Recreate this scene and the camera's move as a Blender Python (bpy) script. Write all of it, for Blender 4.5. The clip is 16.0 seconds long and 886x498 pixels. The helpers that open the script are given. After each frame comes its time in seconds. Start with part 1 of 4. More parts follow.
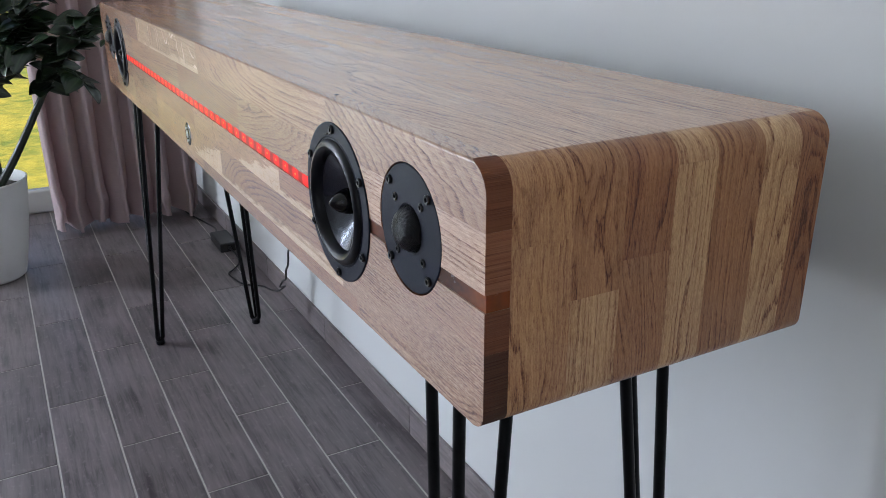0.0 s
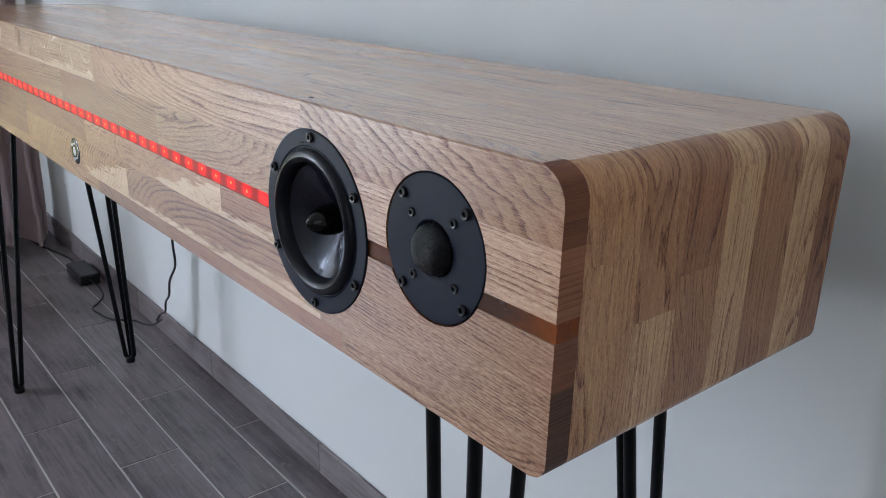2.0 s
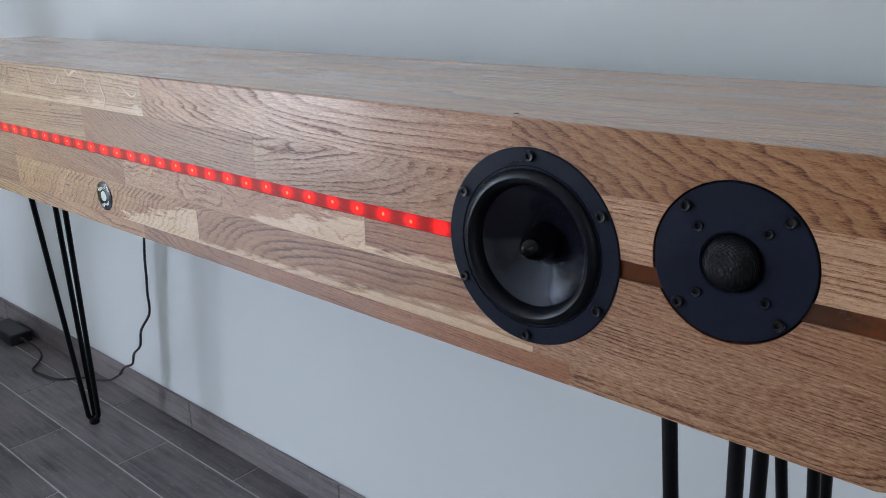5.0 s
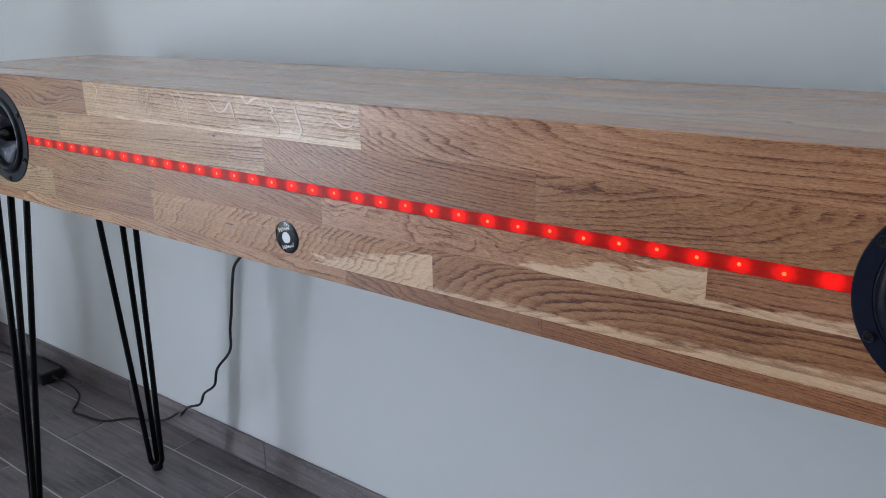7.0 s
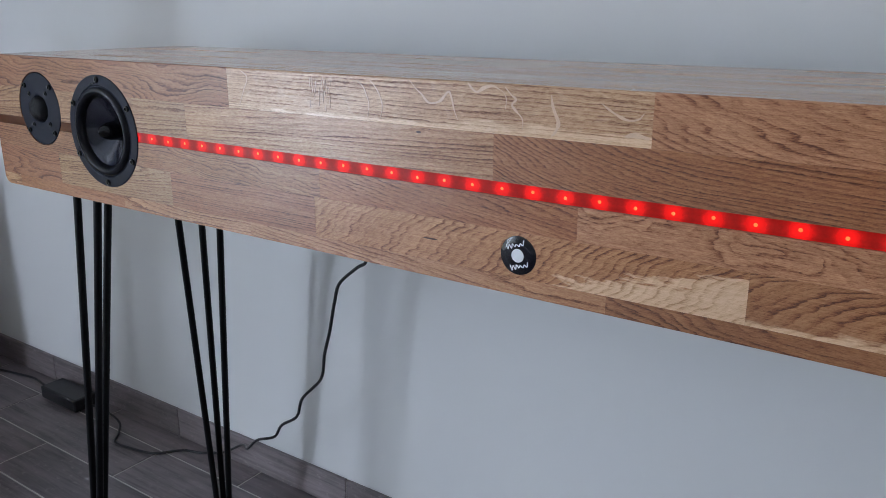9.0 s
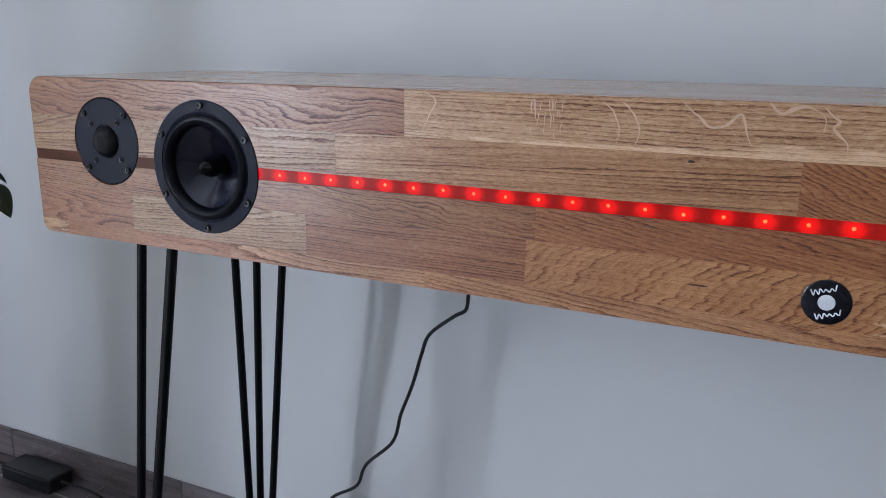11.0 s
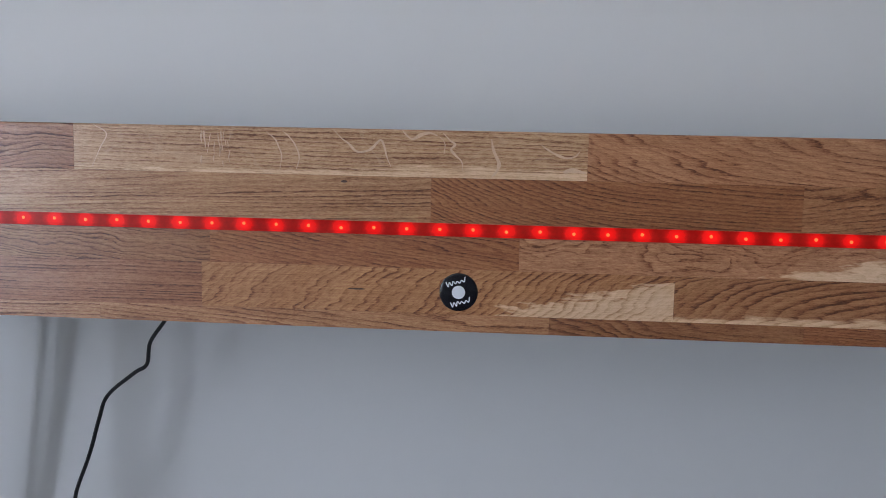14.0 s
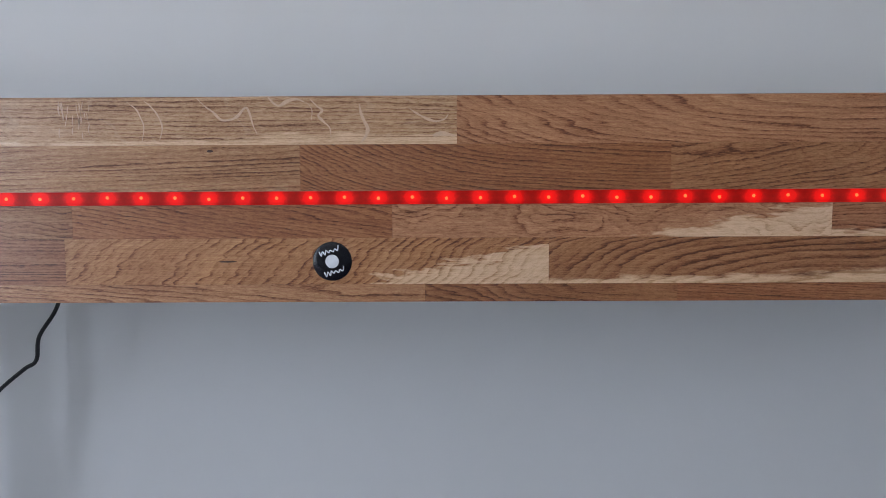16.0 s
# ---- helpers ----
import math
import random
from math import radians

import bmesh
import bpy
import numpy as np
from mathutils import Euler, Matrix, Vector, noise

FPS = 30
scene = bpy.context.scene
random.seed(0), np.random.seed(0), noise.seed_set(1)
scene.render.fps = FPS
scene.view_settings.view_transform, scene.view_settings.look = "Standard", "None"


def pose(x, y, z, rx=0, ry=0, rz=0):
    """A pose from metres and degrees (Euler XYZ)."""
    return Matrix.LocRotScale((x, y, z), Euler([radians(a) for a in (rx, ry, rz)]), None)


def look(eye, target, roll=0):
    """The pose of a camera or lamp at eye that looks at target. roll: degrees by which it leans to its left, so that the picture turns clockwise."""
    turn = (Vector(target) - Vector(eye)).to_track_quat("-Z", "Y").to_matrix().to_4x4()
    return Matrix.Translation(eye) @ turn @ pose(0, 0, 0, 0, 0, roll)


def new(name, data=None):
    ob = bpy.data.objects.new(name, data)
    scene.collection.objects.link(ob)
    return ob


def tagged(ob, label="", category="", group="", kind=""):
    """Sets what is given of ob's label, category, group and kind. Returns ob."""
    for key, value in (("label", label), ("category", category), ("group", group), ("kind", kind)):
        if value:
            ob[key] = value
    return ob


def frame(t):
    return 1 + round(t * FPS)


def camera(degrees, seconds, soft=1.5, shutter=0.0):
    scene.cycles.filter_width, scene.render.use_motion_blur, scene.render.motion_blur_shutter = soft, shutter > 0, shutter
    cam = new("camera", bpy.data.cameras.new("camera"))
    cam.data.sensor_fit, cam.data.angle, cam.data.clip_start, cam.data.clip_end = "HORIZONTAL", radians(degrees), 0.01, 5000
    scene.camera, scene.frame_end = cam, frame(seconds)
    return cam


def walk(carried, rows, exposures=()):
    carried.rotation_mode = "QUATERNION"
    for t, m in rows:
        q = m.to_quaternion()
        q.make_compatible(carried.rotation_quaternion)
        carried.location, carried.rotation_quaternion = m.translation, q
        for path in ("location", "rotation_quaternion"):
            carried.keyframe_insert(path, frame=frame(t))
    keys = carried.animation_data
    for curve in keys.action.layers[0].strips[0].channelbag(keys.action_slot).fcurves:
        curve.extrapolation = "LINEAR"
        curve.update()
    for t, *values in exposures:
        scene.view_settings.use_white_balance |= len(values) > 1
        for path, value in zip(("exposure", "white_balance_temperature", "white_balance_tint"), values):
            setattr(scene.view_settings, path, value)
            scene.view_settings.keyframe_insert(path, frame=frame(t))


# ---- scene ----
cam = camera(57.8, 16.0, soft=0.9)
PATH = [
    (0, (0.434, -0.268, 1.091), (-1.204, 0.634, 0.381), -0.3),
    (0.5, (0.396, -0.278, 1.073), (-1.188, 0.721, 0.371), 0.2),
    (1, (0.368, -0.287, 1.067), (-1.183, 0.775, 0.384), 0.4),
    (1.5, (0.337, -0.302, 1.064), (-1.169, 0.832, 0.395), 1.0),
    (2, (0.291, -0.327, 1.059), (-1.155, 0.889, 0.401), 1.5),
    (2.5, (0.255, -0.348, 1.06), (-1.141, 0.925, 0.405), 1.3),
    (3, (0.227, -0.369, 1.058), (-1.135, 0.942, 0.408), 0.7),
    (3.2, (0.218, -0.384, 1.049), (-1.128, 0.946, 0.4), 0.5),
    (5.3, (0.024, -0.502, 1.048), (-1.204, 0.949, 0.432), -0.9),
    (5.5, (-0.009, -0.514, 1.049), (-1.225, 0.947, 0.434), -0.9),
    (6, (-0.085, -0.538, 1.045), (-1.286, 0.943, 0.446), -0.8),
    (6.5, (-0.162, -0.567, 1.05), (-1.351, 0.924, 0.447), -1.2),
    (7, (-0.249, -0.606, 1.061), (-1.403, 0.912, 0.459), -1.1),
    (7.5, (-0.313, -0.633, 1.062), (-1.44, 0.913, 0.479), -0.6),
    (8, (-0.375, -0.645, 1.047), (-1.485, 0.918, 0.474), -0.2),
    (8.5, (-0.472, -0.652, 1.03), (-1.572, 0.912, 0.443), -0.3),
    (9, (-0.577, -0.649, 1.022), (-1.668, 0.927, 0.45), -0.0),
    (9.5, (-0.654, -0.639, 1.021), (-1.739, 0.943, 0.458), 0.1),
    (10, (-0.74, -0.641, 1.012), (-1.821, 0.951, 0.467), 0.1),
    (10.2, (-0.792, -0.659, 1.014), (-1.83, 0.961, 0.469), 0.1),
    (12.5, (-1.03, -0.757, 0.959), (-1.623, 1.126, 0.641), 1.2),
    (13, (-0.977, -0.8, 0.962), (-1.463, 1.121, 0.688), 1.6),
    (13.5, (-0.947, -0.808, 0.96), (-1.233, 1.153, 0.685), 1.6),
    (14, (-0.901, -0.802, 0.927), (-1.034, 1.182, 0.708), 1.3),
    (14.5, (-0.871, -0.793, 0.92), (-0.94, 1.193, 0.693), 0.6),
    (15, (-0.843, -0.792, 0.908), (-0.9, 1.197, 0.701), 0.1),
    (15.5, (-0.837, -0.789, 0.917), (-0.846, 1.196, 0.67), -0.1),
    (16, (-0.821, -0.79, 0.885), (-0.839, 1.2, 0.688), -0.3),
]
walk(cam, [(t, look(eye, target, roll)) for t, eye, target, roll in PATH], [(0, -0.12, 6300, 16), (3, -0.26, 6200, 14), (5.5, -0.41, 6100, 13), (8, -0.62, 6150, 15), (10, -0.61, 6100, 17), (12.5, -0.82, 6200, 19), (13.4, -0.87, 6250, 19), (14.4, -0.71, 6250, 18), (16, -0.69, 6250, 18)])

# ---- world, sun, door light, fill, exposure ----
world = bpy.data.worlds.new("world")
scene.world = world
world.use_nodes = True
wn, wl = world.node_tree.nodes, world.node_tree.links
sky = wn.new("ShaderNodeTexSky")
sky.sky_type, sky.sun_disc = "NISHITA", False
sky.sun_elevation, sky.sun_rotation = radians(60), radians(174)
wl.new(sky.outputs["Color"], wn["Background"].inputs["Color"])
wn["Background"].inputs["Strength"].default_value = 0.12


def lamp(name, kind, m, energy, color, angle=0.0, size=1.0, size_y=1.0):
    data = bpy.data.lights.new(name, kind)
    data.energy, data.color = energy, color
    if kind == "SUN":
        data.angle = angle
    else:
        data.shape, data.size, data.size_y = "RECTANGLE", size, size_y
    ob = new(name, data)
    ob.matrix_world = m
    return ob


# the sun stands high over the far side of the house and reaches the meadow only
lamp("sun", "SUN", look((0.5, -5, 9), (0, 0, 0)), 5.0, (1.0, 0.94, 0.82), angle=radians(0.5))
# daylight in the leaves of the glazed door, strongest beside the middle post, warmed by the meadow in the leaf beside
# the curtain
lamp("door_daylight", "AREA", look((-3.42, -2.42, 1.17), (-0.6, -1.2, 1.02)), 54, (0.77, 0.89, 1.0), size=0.23, size_y=1.9)
lamp("far_door_daylight", "AREA", look((-3.42, -3.35, 1.15), (0, -3.3, 1.15)), 34, (0.77, 0.89, 1.0), size=1.2, size_y=2.0)
lamp("middle_door_daylight", "AREA", look((-3.42, -1.72, 1.14), (0, -1.72, 1.14)), 16, (0.77, 0.89, 1.0), size=0.9, size_y=2.05)
lamp("near_door_daylight", "AREA", look((-3.42, -1.08, 1.12), (-1.7, -1.4, 0.0)), 7, (0.93, 0.94, 0.86), size=0.9, size_y=1.95)
# added fill for the console's end, set in a side window that is unseen
lamp("side_fill", "AREA", look((1.74, -1.75, 1.5), (-0.3, -0.6, 0.9)), 2.6, (1.0, 0.88, 0.72), size=1.5, size_y=1.15)


# ---- materials ----
def material(name):
    m = bpy.data.materials.new(name)
    m.use_nodes = True
    return m, m.node_tree.nodes, m.node_tree.links, m.node_tree.nodes["Principled BSDF"]


class Nodes:
    """Brief ways to add nodes to a tree."""

    def __init__(self, m):
        self.n, self.l = m.node_tree.nodes, m.node_tree.links

    def put(self, socket, value):
        if isinstance(value, bpy.types.NodeSocket):
            self.l.new(value, socket)
        else:
            socket.default_value = value

    def math(self, op, a, b=0.0, c=0.0):
        n = self.n.new("ShaderNodeMath")
        n.operation = op
        for s, v in zip(n.inputs, (a, b, c)):
            self.put(s, v)
        return n.outputs[0]

    def vec(self, op, a, b):
        n = self.n.new("ShaderNodeVectorMath")
        n.operation = op
        self.put(n.inputs[0], a), self.put(n.inputs[1], b)
        return n.outputs["Vector"]

    def xyz(self, x, y, z):
        n = self.n.new("ShaderNodeCombineXYZ")
        for s, v in zip(n.inputs, (x, y, z)):
            self.put(s, v)
        return n.outputs[0]

    def split(self, v):
        n = self.n.new("ShaderNodeSeparateXYZ")
        self.put(n.inputs[0], v)
        return n.outputs

    def noise(self, v, scale, detail=3.0, rough=0.5, distortion=0.0):
        n = self.n.new("ShaderNodeTexNoise")
        self.put(n.inputs["Vector"], v)
        n.inputs["Scale"].default_value, n.inputs["Detail"].default_value = scale, detail
        n.inputs["Roughness"].default_value, n.inputs["Distortion"].default_value = rough, distortion
        return n.outputs[0]

    def ramp(self, fac, stops):
        n = self.n.new("ShaderNodeValToRGB")
        self.put(n.inputs[0], fac)
        e = n.color_ramp.elements
        while len(e) < len(stops):
            e.new(0.5)
        for el, (p, v) in zip(e, stops):
            el.position, el.color = p, (v, v, v, 1) if isinstance(v, (int, float)) else (*v, 1)
        return n.outputs[0]

    def mix(self, fac, a, b, mode="MIX"):
        n = self.n.new("ShaderNodeMix")
        n.data_type, n.blend_type = "RGBA", mode
        self.put(n.inputs[0], fac), self.put(n.inputs[6], a), self.put(n.inputs[7], b)
        return n.outputs[2]

    def bump(self, height, strength, distance):
        n = self.n.new("ShaderNodeBump")
        n.inputs["Strength"].default_value, n.inputs["Distance"].default_value = strength, distance
        self.put(n.inputs["Height"], height)
        return n.outputs[0]


def col(r, g, b):
    return (r, g, b, 1.0)


def oak(name, end_grain=False, top=False):
    """Lacquered oak. The map called grain holds metres along and across the stave, the map called stave its own length and width as -0.5 to 0.5.
    The stave's tone is its object colour; figure and sapwood are set stave by stave."""
    m, _, _, bsdf = material(name)
    k = Nodes(m)

    def uv_map(layer):
        n = k.n.new("ShaderNodeUVMap")
        n.uv_map = layer
        return k.split(n.outputs[0])

    def own(key):
        n = k.n.new("ShaderNodeAttribute")
        n.attribute_type, n.attribute_name = "OBJECT", key
        return n.outputs["Fac"]

    info = k.n.new("ShaderNodeObjectInfo")
    rnd, tone = info.outputs["Random"], info.outputs["Color"]
    if top:  # top staves are mixed towards one lighter tone: they differ less than those of the front
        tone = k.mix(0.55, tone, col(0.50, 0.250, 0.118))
    u, v, _w = uv_map("grain")
    su, sv, _w = uv_map("stave")
    off = k.math("MULTIPLY", rnd, 43.0)
    # slow wander of the fibres, and a slant of its own for each stave
    def drift_of(du, dv, detail=2.0):
        return k.math("SUBTRACT", k.noise(k.xyz(k.math("MULTIPLY", u, du), k.math("MULTIPLY", v, dv), off), 1.0, detail, 0.5), 0.5)

    wander, curl, pack = drift_of(4.0, 10.0), drift_of(26.0, 22.0), drift_of(2.2, 62.0)
    left = k.math("SUBTRACT", 0.5, su)
    vs = k.math("ADD", v, k.math("MULTIPLY", k.math("MULTIPLY", su, own("length")), own("slant")))
    # a sweep of the lines that is steep at the one end and runs out towards the other
    vs = k.math("ADD", vs, k.math("MULTIPLY", k.math("POWER", left, 3.0), own("sweep")))
    # growth rings cut lengthwise: distance to a heart that lies beside the stave and leans a little
    swirl = own("swirl")
    wild = k.math("MAXIMUM", k.math("SUBTRACT", swirl, 1.0), 0.0)
    bend = k.math("ADD", k.math("MULTIPLY", wander, swirl), k.math("MULTIPLY", curl, k.math("MULTIPLY", wild, 0.36)))
    cv = k.math("ADD", k.math("SUBTRACT", vs, own("heart")), k.math("MULTIPLY", bend, 0.026))
    cw = k.math("ADD", k.math("MULTIPLY", k.math("MULTIPLY", su, own("length")), own("lean")), k.math("ADD", 0.03, k.math("MULTIPLY", bend, 0.06)))
    r = k.math("SQRT", k.math("ADD", k.math("MULTIPLY", cv, cv), k.math("MULTIPLY", cw, cw)))
    jag = k.noise(k.xyz(k.math("MULTIPLY", u, 60.0), k.math("MULTIPLY", v, 260.0), off), 1.0, 3.0, 0.65)
    r = k.math("ADD", r, k.math("MULTIPLY", jag, 0.0026))
    turn = k.math("ADD", k.math("MULTIPLY", r, own("rings")), k.math("MULTIPLY", pack, 3.2))
    ring = k.math("FRACT", turn)
    year = k.ramp(k.noise(k.xyz(k.math("MULTIPLY", k.math("FLOOR", turn), 0.83), off, 0.0), 1.0, 0.0), [(0.30, 0.35), (0.65, 1.0)])
    fade = k.ramp(k.noise(k.xyz(k.math("MULTIPLY", u, 11.0), k.math("MULTIPLY", v, 45.0), k.math("ADD", off, 7.0)), 1.0, 3.0), [(0.30, 0.30), (0.58, 1.0)])
    early = k.math("MULTIPLY", k.ramp(ring, [(0.0, 0.03), (0.10, 1.0), (0.24, 0.70), (0.46, 0.20), (0.80, 0.0), (1.0, 0.03)]), k.math("MULTIPLY", year, fade))
    # open pores: short dark dashes, thickest in the early wood
    dash = k.ramp(k.noise(k.xyz(k.math("MULTIPLY", u, 130.0), k.math("MULTIPLY", v, 1500.0), off), 1.0, 2.0, 0.6), [(0.47, 0.0), (0.56, 1.0)])
    pore = k.math("MULTIPLY", dash, k.math("ADD", 0.16, k.math("MULTIPLY", early, 0.84)))
    fibre = k.noise(k.xyz(k.math("MULTIPLY", u, 14.0), k.math("MULTIPLY", v, 560.0), off), 1.0, 4.0, 0.65)
    hair = k.noise(k.xyz(k.math("MULTIPLY", u, 45.0), k.math("MULTIPLY", v, 1900.0), off), 1.0, 2.0, 0.6)
    cloud = k.noise(k.xyz(k.math("MULTIPLY", u, 6.0), k.math("MULTIPLY", v, 24.0), off), 1.0, 4.0, 0.6)
    # short ticks of cut rays all over the face
    tick = k.ramp(k.noise(k.xyz(k.math("MULTIPLY", u, 420.0), k.math("MULTIPLY", v, 1300.0), k.math("ADD", off, 3.0)), 1.0, 2.0, 0.6), [(0.56, 0.0), (0.64, 1.0)])
    shade = k.math("SUBTRACT", 1.24, k.math("MULTIPLY", early, k.math("ADD", k.math("MULTIPLY", own("bold"), 1.0), 0.24)))
    shade = k.math("ADD", shade, k.math("ADD", k.math("MULTIPLY", k.math("SUBTRACT", fibre, 0.5), 0.90), k.math("MULTIPLY", k.math("SUBTRACT", hair, 0.5), 0.90)))
    shade = k.math("ADD", shade, k.math("MULTIPLY", k.math("SUBTRACT", cloud, 0.5), 0.50))
    # wet and dry years: paler and darker bands that follow the rings
    band = k.noise(k.xyz(k.math("MULTIPLY", turn, 0.45), k.math("ADD", off, 11.0), k.math("MULTIPLY", u, 5.0)), 1.0, 3.0, 0.6)
    shade = k.math("ADD", shade, k.math("MULTIPLY", k.math("SUBTRACT", band, 0.5), 0.78))
    shade = k.math("SUBTRACT", shade, k.math("MULTIPLY", tick, 0.30))
    weave = k.noise(k.xyz(k.math("MULTIPLY", u, 170.0), k.math("MULTIPLY", vs, 620.0), k.math("ADD", off, 19.0)), 1.0, 2.0, 0.6)
    shade = k.math("ADD", shade, k.math("MULTIPLY", k.math("SUBTRACT", weave, 0.5), own("weave")))
    shade = k.math("MAXIMUM", k.math("SUBTRACT", shade, k.math("MULTIPLY", pore, 0.74)), 0.22)
    if end_grain:
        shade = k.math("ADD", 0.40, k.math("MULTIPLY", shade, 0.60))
    c = k.mix(1.0, tone, k.xyz(k.math("POWER", shade, 0.85), k.math("POWER", shade, 1.25), k.math("POWER", shade, 1.55)), "MULTIPLY")
    # sapwood: a pale wedge with a frayed edge, at the end of the stave (positive) or along its lower side (negative)
    sap = own("sapwood")
    fray = k.math("MULTIPLY", k.math("SUBTRACT", k.noise(k.xyz(k.math("MULTIPLY", u, 22.0), k.math("MULTIPLY", v, 130.0), off), 1.0, 4.0, 0.6), 0.5), 0.55)
    at_end = k.math("SUBTRACT", k.math("ADD", k.math("ADD", su, k.math("MULTIPLY", sv, -0.40)), fray), k.math("SUBTRACT", 0.5, sap))
    along = k.math("ADD", k.math("ADD", k.math("MULTIPLY", sv, -1.0), k.math("ADD", k.math("MULTIPLY", su, 0.25), fray)), k.math("SUBTRACT", k.math("MULTIPLY", sap, -1.0), 0.5))
    pale = k.math("ADD", k.math("MULTIPLY", k.math("GREATER_THAN", sap, 0.001), k.ramp(at_end, [(0.0, 0.0), (0.045, 1.0)])), k.math("MULTIPLY", k.math("LESS_THAN", sap, -0.001), k.ramp(along, [(0.0, 0.0), (0.10, 1.0)])))
    c = k.mix(k.math("MULTIPLY", pale, 0.8), c, k.mix(1.0, col(0.72, 0.485, 0.305), k.xyz(k.math("POWER", shade, 0.28), k.math("POWER", shade, 0.40), k.math("POWER", shade, 0.55)), "MULTIPLY"))
    # pale ray figure across the fibres of the quarter-sawn stave
    drift = k.noise(k.xyz(k.math("MULTIPLY", u, 10.0), k.math("MULTIPLY", v, 38.0), off), 1.0, 0.6, 0.4)
    phase = k.math("FRACT", k.math("ADD", k.math("MULTIPLY", u, 17.0), k.math("MULTIPLY", drift, 2.6)))
    thick = k.math("MULTIPLY", k.ramp(k.noise(k.xyz(k.math("MULTIPLY", u, 34.0), k.math("MULTIPLY", v, 70.0), off), 1.0, 1.0), [(0.36, 0.0), (0.75, 1.0)]), 0.15)
    fig = k.ramp(k.math("SUBTRACT", thick, k.math("ABSOLUTE", k.math("SUBTRACT", phase, 0.5))), [(0.0, 0.0), (0.03, 1.0)])
    where = k.ramp(k.noise(k.xyz(k.math("MULTIPLY", u, 14.0), off, k.math("MULTIPLY", v, 26.0)), 1.0), [(0.43, 0.0), (0.50, 1.0)])
    c = k.mix(k.math("MULTIPLY", k.math("MULTIPLY", fig, where), own("figure")), c, col(0.74, 0.56, 0.40))
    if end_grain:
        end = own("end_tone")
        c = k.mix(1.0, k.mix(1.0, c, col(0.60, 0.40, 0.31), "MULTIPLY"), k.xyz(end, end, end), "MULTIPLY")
    k.put(bsdf.inputs["Base Color"], c)
    rough = k.math("ADD", 0.48 if not end_grain else 0.55, k.math("MULTIPLY", cloud, 0.14))
    k.put(bsdf.inputs["Roughness"], k.math("ADD", rough, k.math("MULTIPLY", pore, 0.15)))
    bsdf.inputs["Specular IOR Level"].default_value = 0.9 if top else 0.4 if end_grain else 0.62
    bsdf.inputs["Specular Tint"].default_value = col(1.0, 0.92, 0.84)
    # fibres scatter the light in a fan across their run
    run = k.n.new("ShaderNodeTangent")
    run.direction_type, run.uv_map = "UV_MAP", "grain"
    k.put(bsdf.inputs["Tangent"], run.outputs[0])
    bsdf.inputs["Anisotropic"].default_value, bsdf.inputs["Anisotropic Rotation"].default_value = 0.8, 0.25
    # the oil sits on the dense late wood and sinks into pores and early wood
    oil = k.ramp(k.noise(k.xyz(k.math("MULTIPLY", u, 1.6), k.math("MULTIPLY", v, 30.0), k.math("ADD", off, 5.0)), 1.0, 3.0, 0.5), [(0.30, 0.90), (0.65, 1.08)]) if top else 1.0
    k.put(bsdf.inputs["Coat Weight"], k.math("MULTIPLY", k.math("SUBTRACT", oil, k.math("MULTIPLY", 0.15 if top else 1.0, k.math("MINIMUM", 0.9, k.math("ADD", k.math("MULTIPLY", early, 0.45), k.math("MULTIPLY", pore, 0.75))))), 1.0 if not end_grain else 0.25))
    k.put(bsdf.inputs["Coat Roughness"], k.math("SUBTRACT", k.math("ADD", 0.12, k.math("MULTIPLY", cloud, 0.10)), 0.02 if top else 0.0))
    bsdf.inputs["Coat IOR"].default_value = 1.92 if top else 1.45
    k.put(bsdf.inputs["Coat Normal"], k.bump(k.math("ADD", k.math("MULTIPLY", pore, -1.0), k.math("MULTIPLY", hair, 0.7)), 0.14 if top else 0.20, 0.0005))
    k.put(bsdf.inputs["Normal"], k.bump(k.math("ADD", k.math("MULTIPLY", pore, -1.0), k.math("MULTIPLY", fibre, 0.5)), 0.30 if top else 0.48, 0.0008))
    return m


def plain(name, color, rough, vary=0.12, scale=40.0, metallic=0.0, bump=0.0, bump_scale=400.0, spec=0.5, stretch=(1, 1, 1), rough_vary=0.1):
    """A surface with variation at two scales."""
    m, _, _, bsdf = material(name)
    k = Nodes(m)
    co = k.n.new("ShaderNodeTexCoord").outputs["Object"]
    info = k.n.new("ShaderNodeObjectInfo")
    co = k.vec("ADD", k.vec("MULTIPLY", co, stretch), k.xyz(k.math("MULTIPLY", info.outputs["Random"], 31.0), 0.0, 0.0))
    a, b = k.noise(co, scale, 4.0, 0.6), k.noise(co, scale * 0.13, 3.0, 0.5)
    f = k.math("ADD", 1.0, k.math("MULTIPLY", k.math("SUBTRACT", k.math("ADD", a, b), 1.0), vary * 2))
    k.put(bsdf.inputs["Base Color"], k.mix(1.0, col(*color), k.xyz(f, f, f), "MULTIPLY"))
    k.put(bsdf.inputs["Roughness"], k.math("ADD", rough - rough_vary / 2, k.math("MULTIPLY", a, rough_vary)))
    bsdf.inputs["Metallic"].default_value, bsdf.inputs["Specular IOR Level"].default_value = metallic, spec
    if bump:
        k.put(bsdf.inputs["Normal"], k.bump(k.noise(co, bump_scale, 3.0, 0.6), bump, 0.001))
    return m


